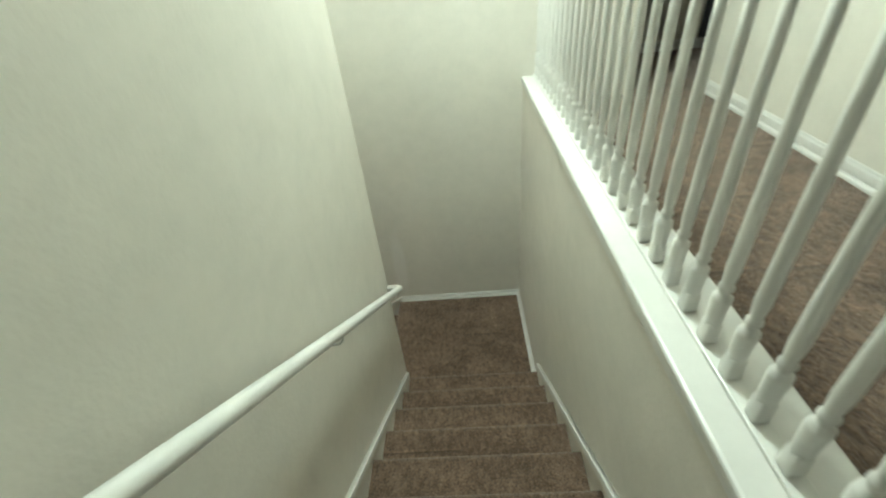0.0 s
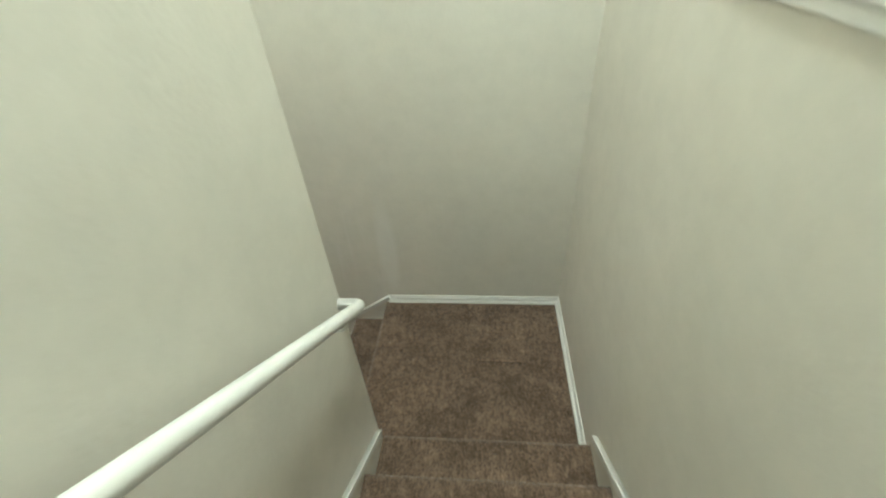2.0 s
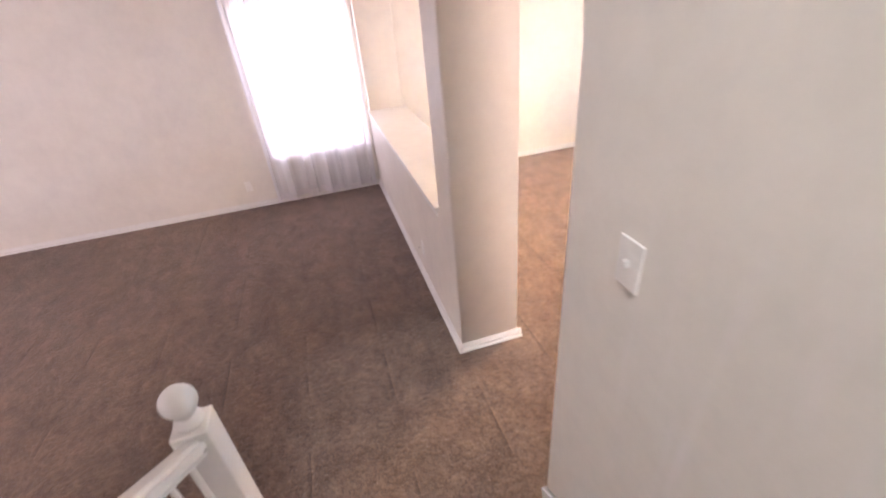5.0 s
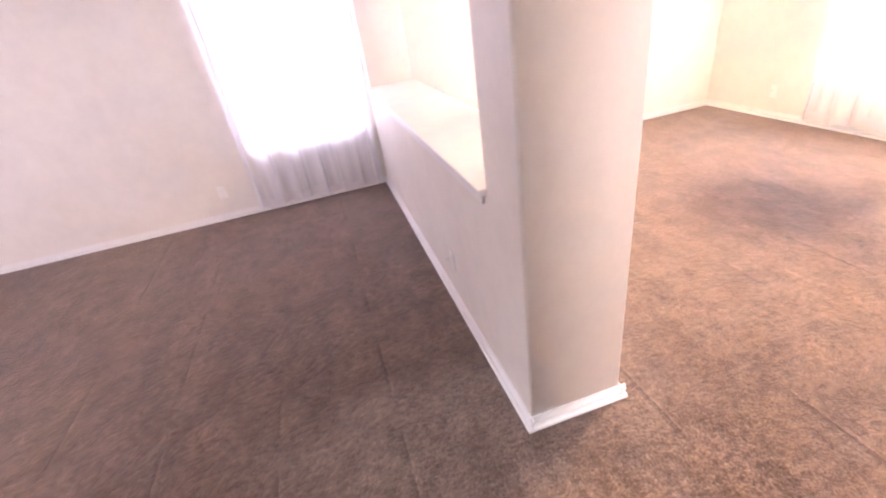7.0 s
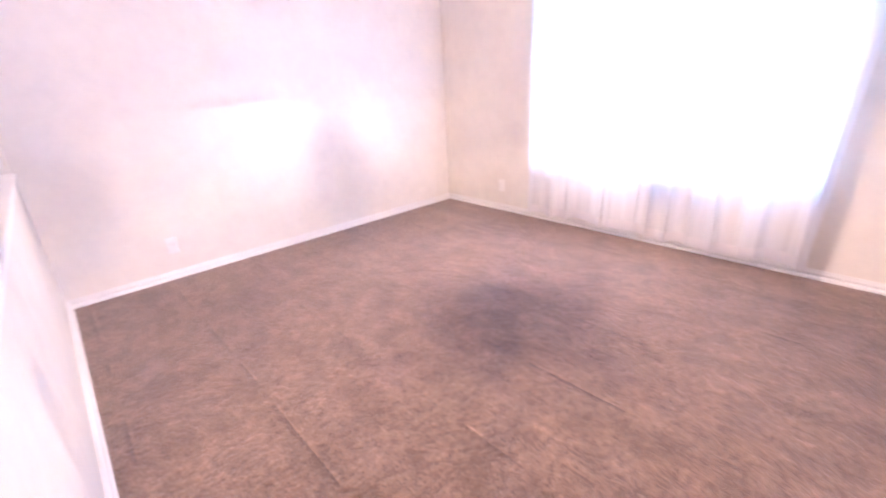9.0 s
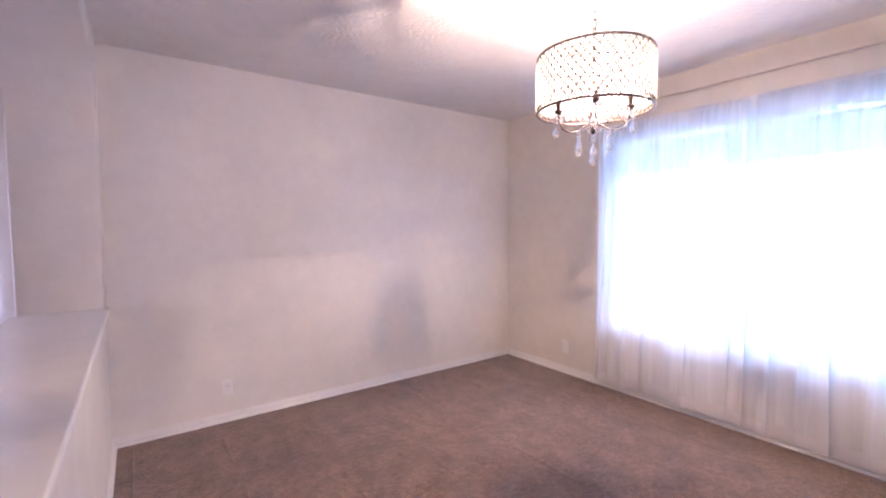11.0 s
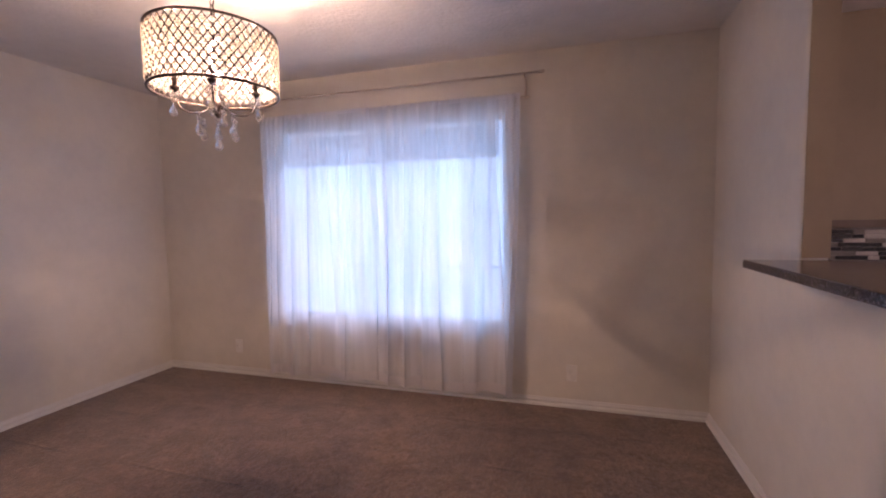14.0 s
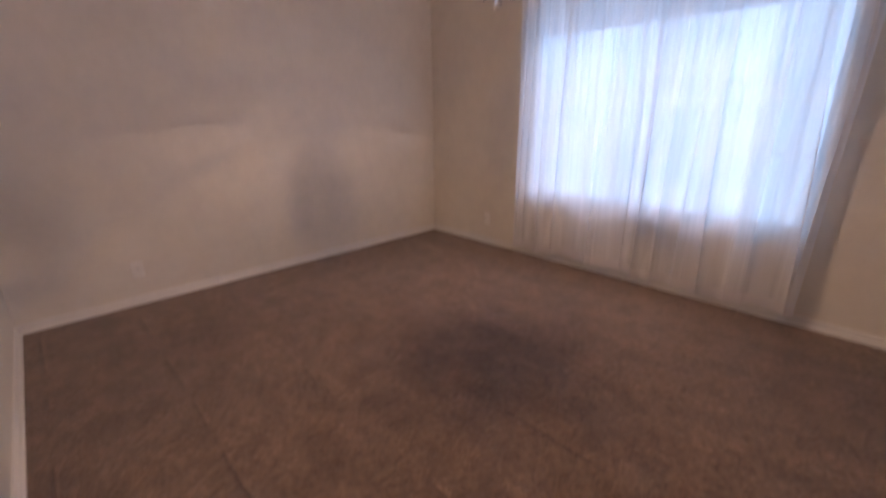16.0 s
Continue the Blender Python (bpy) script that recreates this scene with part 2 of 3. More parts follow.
def box(bm, lo, hi, bevel=0.0, seg=2):
    """A box between two corners, added to bm."""
    lo, hi = Vector(lo), Vector(hi)
    r = bmesh.ops.create_cube(bm, size=1, matrix=Matrix.Translation((lo + hi) / 2) @ Matrix.Diagonal((*(hi - lo), 1)))
    if bevel:
        edges = list({e for v in r["verts"] for e in v.link_edges})
        bmesh.ops.bevel(bm, geom=edges, offset=bevel, segments=seg, affect="EDGES", profile=0.5)
    return bm


def boxed(lo, hi, bevel=0.0, seg=2):
    return box(bmesh.new(), lo, hi, bevel, seg)


def lathe(bm, profile, centre=(0, 0, 0), steps=24):
    """Turn (radius, height) pairs round the z axis."""
    rings = []
    for r, z in profile:
        ring = []
        for k in range(steps):
            a = 2 * math.pi * k / steps
            ring.append(bm.verts.new((centre[0] + r * math.cos(a), centre[1] + r * math.sin(a), centre[2] + z)))
        rings.append(ring)
    for a, b in zip(rings, rings[1:]):
        for k in range(steps):
            bm.faces.new((a[k], a[(k + 1) % steps], b[(k + 1) % steps], b[k]))
    bm.faces.new(rings[0])
    bm.faces.new(rings[-1])
    return bm


def tube(bm, path, radius, steps=10):
    """A round bar along a list of points."""
    pts = [Vector(p) for p in path]
    rings, side = [], None
    for k, p in enumerate(pts):
        d = (pts[min(k + 1, len(pts) - 1)] - pts[max(k - 1, 0)]).normalized()
        if side is None:
            side = d.cross(Vector((0, 0, 1)) if abs(d.z) < 0.9 else Vector((1, 0, 0))).normalized()
        side = (side - d * side.dot(d)).normalized()
        up = d.cross(side)
        rings.append([bm.verts.new(p + radius * (math.cos(2 * math.pi * i / steps) * side + math.sin(2 * math.pi * i / steps) * up)) for i in range(steps)])
    for a, b in zip(rings, rings[1:]):
        for i in range(steps):
            bm.faces.new((a[i], a[(i + 1) % steps], b[(i + 1) % steps], b[i]))
    bm.faces.new(rings[0])
    bm.faces.new(rings[-1])
    return bm


def prism(bm, outline, axis, lo, hi):
    """An outline in the plane across an axis, drawn out from lo to hi along it. The outline gives the other two coordinates in order."""
    def put(p, v):
        c = list(p)
        c.insert("xyz".index(axis), v)
        return bm.verts.new(c)
    a, b = [put(p, lo) for p in outline], [put(p, hi) for p in outline]
    k = len(outline)
    for i in range(k):
        bm.faces.new((a[i], a[(i + 1) % k], b[(i + 1) % k], b[i]))
    bm.faces.new(a)
    bm.faces.new(b)
    return bm


def sheet_wall(name, outlines, centre, thick, axis, material, edge=0.012):
    """A wall from closed outlines (u, z): the first is its rim, the others are openings through it; edges rounded as plaster corners are."""
    cu = bpy.data.curves.new(name, "CURVE")
    cu.dimensions, cu.fill_mode = "2D", "BOTH"
    cu.extrude, cu.bevel_depth, cu.bevel_resolution, cu.offset = thick / 2 - edge, edge, 2, -edge
    for pts in outlines:
        sp = cu.splines.new("POLY")
        sp.points.add(len(pts) - 1)
        for q, (u, z) in zip(sp.points, pts):
            q.co = (u, z, 0, 1)
        sp.use_cyclic_u = True
    tmp = bpy.data.objects.new(name, cu)
    me = bpy.data.meshes.new_from_object(tmp)
    bpy.data.objects.remove(tmp)
    turn = pose(0, 0, 0, 90, 0, 0) if axis == "y" else pose(0, 0, 0, 90, 0, 90)
    shift = Matrix.Translation((0, centre, 0) if axis == "y" else (centre, 0, 0))
    me.transform(shift @ turn)
    me.materials.clear()
    me.materials.append(material)
    me.name = name
    return tagged(new(name, me), kind="structure")


def rect(u0, z0, u1, z1):
    return [(u0, z0), (u1, z0), (u1, z1), (u0, z1)]


def block(name, lo, hi, material, label="", bevel=0.0):
    return tagged(part(name, boxed(lo, hi, bevel), material, None, label), kind="structure")


# ---- plan ----
WX, DX = -4.847, -4.847          # window wall of the living room, its run in the dining room
RX = -0.505                    # dining room's bar wall
Y_DIN, Y_WIN = 0.375, 3.70      # dining face of the arcade wall, dining window wall
CEIL_Z = 2.42
SX0, SX1 = 0.385, 1.348         # stair walls
LAND, RISE = 0.90, 0.18
RUN_UP, RUN_LOW = 0.248, 0.249
EDGE_X, EDGE_Y = 0.215, -1.05   # landing edges
WALL_END = -0.817              # arch side of the stair wall
PIL = -1.865                   # arch side of the pillar
UP_Z, UP_CEIL = 2.70, 5.14
CAP_Z = 2.885

# ---- floors ----
block("floor_living", (-5.15, -5.6, -0.16), (0.26, 0.2, 0.0), CARPET, "brown cut-pile carpet, vacuum strokes and foot marks")
block("floor_dining", (-5.15, 0.2, -0.16), (-0.47, 3.95, -0.0), CARPET, "brown cut-pile carpet, vacuum strokes and foot marks")
block("floor_kitchen", (-0.47, 0.2, -0.16), (2.6, 3.95, -0.002), plain("kitchen_floor", (0.30, 0.25, 0.20), 0.5), "plain tan kitchen floor")

# ---- arcade wall: stair wall, arch, pillar and long opening over a half wall ----
arch = []
r, cx, sz = (WALL_END - PIL) / 2, (WALL_END + PIL) / 2, 1.81
for k in range(0, 33):
    a = math.pi * k / 32
    arch.append((cx + r * math.cos(a), sz + r * math.sin(a)))
rim = [(2.05, -0.1), (2.05, UP_CEIL + 0.1), (-0.87, UP_CEIL + 0.1), (-0.87, 2.60), (-5.05, 2.60), (-5.05, -0.1), (PIL, -0.1)] + arch[::-1] + [(WALL_END, -0.1)]
gap_l, gap_r, gap_b, gap_t, gap_q = -4.74, -2.133, 0.855, 2.30, 0.42
gap = [(gap_l, gap_b), (gap_r, gap_b)]
for k in range(13):
    a = math.pi / 2 * k / 12
    gap.append((gap_r - gap_q + gap_q * math.cos(a), gap_t - gap_q + gap_q * math.sin(a)))
for k in range(13):
    a = math.pi / 2 * k / 12
    gap.append((gap_l + gap_q - gap_q * math.sin(a), gap_t - gap_q + gap_q * math.cos(a)))
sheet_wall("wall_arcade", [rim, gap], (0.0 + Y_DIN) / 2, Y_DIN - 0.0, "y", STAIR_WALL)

# ---- outer walls ----
sheet_wall("wall_living_window", [rect(-5.6, -0.1, 0.02, 2.6), rect(-1.085, 0.54, -0.105, 1.92)], WX - 0.125, 0.25, "x", WALL)
block("wall_dining_side", (DX - 0.25, 0.0, -0.1), (DX, 3.95, 2.6), WALL)
sheet_wall("wall_dining_window", [rect(-5.1, -0.1, 2.6, 2.6), rect(-3.655, 0.535, -1.78, 2.02)], Y_WIN + 0.125, 0.25, "y", WALL)
# Gap from 0.37 to 1.30 is unseen, added to let kitchen fill through.
sheet_wall("wall_bar", [[(0.37, 2.20), (1.30, 2.20), (1.30, -0.1), (3.71, -0.1), (3.71, 2.6), (0.37, 2.6)], rect(1.42, 1.10, 2.68, 2.33)], RX + 0.05, 0.10, "x", WALL)
block("wall_living_back", (-5.15, -5.75, -0.1), (0.26, -5.6, 2.6), WALL)
# Opening made up to hold the kitchen fill.
sheet_wall("wall_kitchen_side", [rect(0.2, -0.1, 3.95, 2.6), rect(0.55, 1.05, 1.55, 2.0)], 2.575, 0.15, "x", WALL)

# ---- stair walls ----
# The rectangular opening here is unseen, added to admit the entry fill.
sheet_wall("wall_stair_side", [[(-7.0, -0.1), (EDGE_Y + 0.018, -0.1), (EDGE_Y + 0.018, UP_CEIL + 0.1), (-7.0, UP_CEIL + 0.1)], rect(-5.16, 0.59, -3.64, 2.11)], (0.26 + SX0) / 2, SX0 - 0.26, "x", WALL)
block("wall_stair_low", (SX1, -3.4, -0.1), (SX1 + 0.19, 0.0, CAP_Z - 0.028), WALL)
block("wall_header", (-0.91, -1.10, 2.33), (-0.79, 0.0, UP_CEIL + 0.1), WALL)
block("wall_header_return", (-0.79, -1.12, 2.33), (0.26, -1.0, UP_CEIL + 0.1), WALL)
block("wall_hall_side", (2.56, -6.9, 2.5), (2.68, -0.05, UP_CEIL + 0.1), WALL)
block("wall_hall_nook", (2.68, -0.17, 2.5), (4.0, -0.05, UP_CEIL + 0.1), WALL)
block("wall_hall_end", (1.93, 1.10, 2.5), (4.0, 1.22, UP_CEIL + 0.1), WALL)
block("wall_hall_return", (1.93, Y_DIN, 2.5), (2.05, 1.10, UP_CEIL + 0.1), WALL)
block("wall_hall_far", (3.9, -0.05, 2.5), (4.0, 1.10, UP_CEIL + 0.1), WALL)
block("wall_hall_back", (0.26, -7.0, 2.5), (2.68, -6.9, UP_CEIL + 0.1), WALL)

# ---- ceilings ----
block("ceiling_living", (-5.15, -5.75, CEIL_Z), (-0.80, 0.2, CEIL_Z + 0.14), CEIL)
block("ceiling_living_rear", (-0.80, -5.75, CEIL_Z), (0.26, -1.04, CEIL_Z + 0.14), CEIL)
block("ceiling_dining", (-5.15, 0.2, CEIL_Z), (2.65, 3.95, CEIL_Z + 0.14), CEIL)
block("ceiling_upper", (-0.9, -7.0, UP_CEIL), (4.0, 1.25, UP_CEIL + 0.1), CEIL)

# ---- upper hall floor ----
top_y = EDGE_Y - 9 * RUN_UP
block("floor_upper_hall", (SX1 + 0.19, -6.95, UP_Z - 0.2), (2.60, 0.02, UP_Z), CARPET, "brown carpet of the upper hall")
block("floor_upper_nook", (1.95, 0.02, UP_Z - 0.2), (2.60, 1.14, UP_Z), CARPET, "brown carpet of the upper hall")
block("floor_upper_side", (2.60, -0.1, UP_Z - 0.2), (3.95, 1.14, UP_Z), CARPET, "brown carpet of the upper hall")
block("floor_upper_landing", (0.3, -6.95, UP_Z - 0.2), (SX1 + 0.19, top_y - 0.02, UP_Z), CARPET, "brown carpet at the head of the stairs")


# ---- stairs ----
def nosed(run, rise, base):
    """Side outline of one carpeted step: rounded nosing at the origin, tread running back to +run."""
    pts = [(run + 0.03, 0.0), (0.012, 0.0)]
    for k in range(1, 9):
        a = math.pi * k / 8
        pts.append((0.012 - 0.030 * math.sin(a) * 0.9, -0.017 + 0.017 * math.cos(a)))
    pts += [(0.006, -0.05), (0.016, -rise - base), (run + 0.03, -rise - base)]
    return pts


stairs = thing("staircase", "carpeted staircase with brown pile over rounded steps", "stairs", (0.8, -1.6, 0.0), kind="structure")
inv = Matrix.Translation(stairs.location).inverted()


def step(outline, axis, lo, hi):
    bm = prism(bmesh.new(), outline, axis, lo, hi)
    ob = part("step", bm, CARPET, stairs)
    ob.matrix_parent_inverse = inv
    return ob


for i in range(1, 10):
    y0, z0 = EDGE_Y - RUN_UP * (i - 1), LAND + RISE * i
    step([(y0 - u, z0 + v) for u, v in nosed(RUN_UP, RISE, 0.05)], "x", SX0 - 0.005, SX1 + 0.005)
step([(top_y - u, UP_Z + v) for u, v in nosed(0.05, RISE, 0.05)], "x", SX0 - 0.005, SX1 + 0.005)
for i in range(1, 5):
    x0, z0 = EDGE_X - RUN_LOW * i, LAND - RISE * i
    bm = prism(bmesh.new(), [(x0 + u, z0 + v) for u, v in nosed(RUN_LOW, RISE, 0.05)], "y", EDGE_Y - 0.02, 0.005)
    ob = part("step", bm, CARPET, stairs)
    ob.matrix_parent_inverse = inv
bm = prism(bmesh.new(), [(EDGE_X + u, LAND + v) for u, v in nosed(SX1 - EDGE_X, RISE, 0.05)], "y", EDGE_Y - 0.02, 0.005)
ob = part("landing", bm, CARPET, stairs)
ob.matrix_parent_inverse = inv


# ---- baseboards and skirts ----
def base_run(name, a, b, inward, z=0.0, height=0.056, thick=0.012):
    """A moulded baseboard with a shoe along the wall foot from a to b."""
    a, b, n = Vector((*a, 0)), Vector((*b, 0)), Vector((*inward, 0))
    prof = [(0, 0), (thick + 0.012, 0), (thick + 0.011, 0.010), (thick + 0.006, 0.017), (0.002, 0.019), (0.002, 0.029), (thick, 0.030), (thick, height - 0.018), (thick * 0.6, height - 0.010), (thick * 0.45, height), (0, height)]
    bm = bmesh.new()
    rows = [[bm.verts.new((p + n * d) + Vector((0, 0, z + h))) for d, h in prof] for p in (a, b)]
    k = len(prof)
    for i in range(k):
        bm.faces.new((rows[0][i], rows[0][(i + 1) % k], rows[1][(i + 1) % k], rows[1][i]))
    bm.faces.new(rows[0])
    bm.faces.new(rows[1])
    return tagged(part(name, bm, TRIM, None, "white painted baseboard with a shoe moulding"), kind="structure")


E = 0.024
base_run("baseboard_living_window", (WX, -5.6), (WX, 0.0), (1, 0))
base_run("baseboard_half_wall", (WX, 0.0), (PIL + E, 0.0), (0, -1))
base_run("baseboard_pillar", (PIL, -E), (PIL, Y_DIN + E), (1, 0))
base_run("baseboard_half_wall_back", (DX, Y_DIN), (PIL + E, Y_DIN), (0, 1))
base_run("baseboard_dining_side", (DX, Y_DIN), (DX, Y_WIN), (1, 0))
base_run("baseboard_dining_window", (DX, Y_WIN), (RX, Y_WIN), (0, -1))
base_run("baseboard_bar_wall", (RX, 1.30), (RX, Y_WIN), (-1, 0))
base_run("baseboard_arch_side", (WALL_END, 0.03), (WALL_END, Y_DIN + E), (-1, 0))
base_run("baseboard_dining_stair", (WALL_END - E, Y_DIN), (2.5, Y_DIN), (0, 1))
base_run("baseboard_landing_back", (EDGE_X + 0.01, 0.0), (SX1, 0.0), (0, -1), LAND, 0.050)
base_run("baseboard_landing_side", (SX1, EDGE_Y + 0.035), (SX1, 0.0), (-1, 0), LAND, 0.050)
base_run("baseboard_hall_side", (2.56, -6.9), (2.56, -0.05), (-1, 0), UP_Z, 0.08)
base_run("baseboard_hall_end", (2.05, 1.10), (3.9, 1.10), (0, -1), UP_Z, 0.08)


def skirt(name, outline, axis, face, into, cap):
    """A sloping skirt board on the wall beside the steps, with a white cap moulding along its top edge (the outline's first two points)."""
    lo, hi = sorted((face, face + into * 0.012))
    body = tagged(part(name, prism(bmesh.new(), outline, axis, lo, hi), WALL, None, "painted skirt board beside the carpeted steps"), kind="structure")
    (a0, b0), (a1, b1) = outline[0], outline[1]
    d = Vector((a1 - a0, b1 - b0)).normalized()
    nrm = Vector((-d.y, d.x)) if d.x > 0 else Vector((d.y, -d.x))
    strip = [(a0, b0), (a1, b1), (a1 - nrm.x * cap, b1 - nrm.y * cap), (a0 - nrm.x * cap, b0 - nrm.y * cap)]
    lo, hi = sorted((face - into * 0.001, face + into * 0.021))
    part("cap_moulding", prism(bmesh.new(), strip, axis, lo, hi), TRIM, body, "white painted moulding")


y_top = top_y - 0.02
zt = LAND + RISE + 0.08 + (EDGE_Y - y_top) * RISE / RUN_UP
sk = [(EDGE_Y - 0.005, LAND + RISE + 0.08), (y_top, zt), (y_top, zt - 0.45), (EDGE_Y - 0.005, LAND - 0.1)]
skirt("skirt_left", sk, "x", SX0, 1, 0.026)
skirt("skirt_right", [(EDGE_Y + 0.005, LAND + RISE + 0.09), (y_top, zt + 0.01), (y_top, zt - 0.45), (EDGE_Y + 0.005, LAND - 0.1)], "x", SX1, -1, 0.030)
skirt("skirt_low", [(EDGE_X + 0.01, LAND + 0.050), (WALL_END, 0.232), (WALL_END, 0.0), (EDGE_X + 0.01, LAND - 0.5)], "y", 0.0, -1, 0.026)

# ---- balustrade on the low stair wall ----
cap = thing("stair_wall_cap", "white painted wooden ledge along the low stair wall", "ledge", (1.47, -1.7, CAP_Z), kind="structure")
inv = Matrix.Translation(cap.location).inverted()
for nm, bm in (("ledge_board", boxed((SX1 - 0.012, -3.4, CAP_Z - 0.028), (SX1 + 0.21, -0.002, CAP_Z), 0.008)),
               ("ledge_moulding", boxed((SX1 - 0.008, -3.4, CAP_Z - 0.052), (SX1 - 0.001, -0.002, CAP_Z - 0.028), 0.003)),
               ("shoe_rail", boxed((1.412, -3.38, CAP_Z), (1.458, -0.002, CAP_Z + 0.012), 0.003))):
    ob = part(nm, bm, TRIM, cap)
    ob.matrix_parent_inverse = inv


def baluster_mesh(height, name="baluster"):
    """A turned stair baluster: square flared foot, rings, slim tapered shaft."""
    bm = bmesh.new()
    box(bm, (-0.0165, -0.0165, 0.0), (0.0165, 0.0165, 0.06), 0.003, 1)
    lathe(bm, [(0.0165, 0.04), (0.0185, 0.09), (0.0205, 0.125), (0.0200, 0.135), (0.0120, 0.142), (0.0120, 0.152), (0.0160, 0.156), (0.0160, 0.164),
               (0.0120, 0.170), (0.0130, 0.185), (0.0150, 0.21), (0.0142, 0.36), (0.0120, height * 0.8), (0.0105, height)], steps=14)
    return mesh_of(name, bm, TRIM, True)


rail_z = UP_Z + 0.92
rail = thing("upper_balustrade", "white painted balustrade with turned wooden balusters on the stair ledge", "railing", (1.450, -1.7, CAP_Z + 0.012))
inv = Matrix.Translation(rail.location).inverted()
me = baluster_mesh(rail_z - CAP_Z - 0.012)
y = -0.06
while y > -3.3:
    b = new("baluster", me)
    b.parent = rail
    b.matrix_parent_inverse = inv
    b.location = (1.435, y, CAP_Z + 0.012)
    y -= 0.100
ob = part("top_rail", boxed((1.410, -3.38, rail_z), (1.460, -0.002, rail_z + 0.055), 0.018, 3), TRIM, rail, smooth=True)
ob.matrix_parent_inverse = inv

# ---- wall handrail ----
hand = thing("handrail", "round white painted wooden handrail on metal brackets", "handrail", (0.46, -2.0, 2.7))
inv = Matrix.Translation(hand.location).inverted()
slope = 0.702
z_at = lambda yy: 1.974 + slope * (-1.05 - yy)
path = [(0.387, -1.06, z_at(-1.06)), (0.450, -1.06, z_at(-1.06)), (0.457, -1.07, z_at(-1.07)), (0.465, -1.095, z_at(-1.095))]
path += [(0.465, -1.10 - 0.11 * k, z_at(-1.10 - 0.11 * k)) for k in range(1, 21)]
ob = part("rail", tube(bmesh.new(), path, 0.0195, 16), TRIM, hand, smooth=True)
ob.matrix_parent_inverse = inv
for yy in (-1.2, -2.07, -2.95):
    z = z_at(yy)
    bm = tube(bmesh.new(), [(0.385, yy, z - 0.068), (0.445, yy, z - 0.064), (0.459, yy, z - 0.048), (0.465, yy, z - 0.016)], 0.005, 8)
    box(bm, (0.385, yy - 0.010, z - 0.085), (0.390, yy + 0.010, z - 0.050), 0.002, 1)
    ob = part("bracket", bm, PLASTIC, hand, "small painted metal bracket", True)
    ob.matrix_parent_inverse = inv

# ---- lower balustrade with ball newel ----
low = thing("lower_balustrade", "white painted stair railing with a ball-topped newel post", "railing", (-0.97, -1.10, 0.0))
inv = Matrix.Translation(low.location).inverted()
NX, NY = -0.985, -1.09


def low_part(nm, bm, mat=TRIM, label="", smooth=False):
    o = part(nm, bm, mat, low, label, smooth)
    o.matrix_parent_inverse = inv
    return o


bm = boxed((NX - 0.051, NY - 0.051, 0.0), (NX + 0.051, NY + 0.051, 0.935), 0.005)
post = low_part("newel_post", bm)
bm = lathe(bmesh.new(), [(0.030, 0.95), (0.040, 0.962), (0.040, 0.975), (0.022, 0.984), (0.020, 0.992), (0.034, 1.002)] +
           [(0.050 * math.sin(math.pi * k / 14), 1.046 - 0.050 * math.cos(math.pi * k / 14)) for k in range(3, 14)] + [(0.004, 1.096)], (NX, NY, -0.018), 28)
part("ball_finial", bm, TRIM, post, "white painted ball finial", True)
sl = RISE / RUN_LOW
rz = lambda xx: 0.83 + sl * (xx - NX)
for nm, w, lo, hi in (("hand_rail", 0.032, -0.005, 0.048), ("rail_groove", 0.024, -0.030, -0.005)):
    x0, x1 = NX + 0.04, 0.26
    bm = prism(bmesh.new(), [(x0, rz(x0) + lo), (x1, rz(x1) + lo), (x1, rz(x1) + hi), (x0, rz(x0) + hi)], "y", NY - w, NY + w)
    bmesh.ops.bevel(bm, geom=[e for e in bm.edges if abs((e.verts[0].co - e.verts[1].co).x) > 0.5], offset=0.012, segments=3, affect="EDGES")
    low_part(nm, bm)
sx = lambda xx: 0.16 + sl * (xx + 0.80)
bm = prism(bmesh.new(), [(-1.0, -0.02), (0.26, -0.02), (0.26, sx(0.26)), (-0.96, sx(-0.96))], "y", NY - 0.05, NY + 0.06)
low_part("stringer", bm, WALL, "painted closed stringer under the balusters")
bm = prism(bmesh.new(), [(-0.96, sx(-0.96)), (0.26, sx(0.26)), (0.26, sx(0.26) + 0.025), (-0.96, sx(-0.96) + 0.025)], "y", NY - 0.06, NY + 0.07)
low_part("stringer_cap", bm)
x = NX + 0.11
while x < 0.22:
    bm = bmesh.new()
    zb, zt2 = sx(x) + 0.022, rz(x) - 0.028
    lathe(bm, [(0.013, zb - 0.01), (0.014, zb + 0.10), (0.009, zb + 0.11), (0.012, zb + 0.125), (0.009, zb + 0.14), (0.0105, zb + 0.25), (0.008, zt2 + 0.02)], (x, NY, 0), 12)
    low_part("baluster", bm, TRIM, "", True)
    x += 0.105


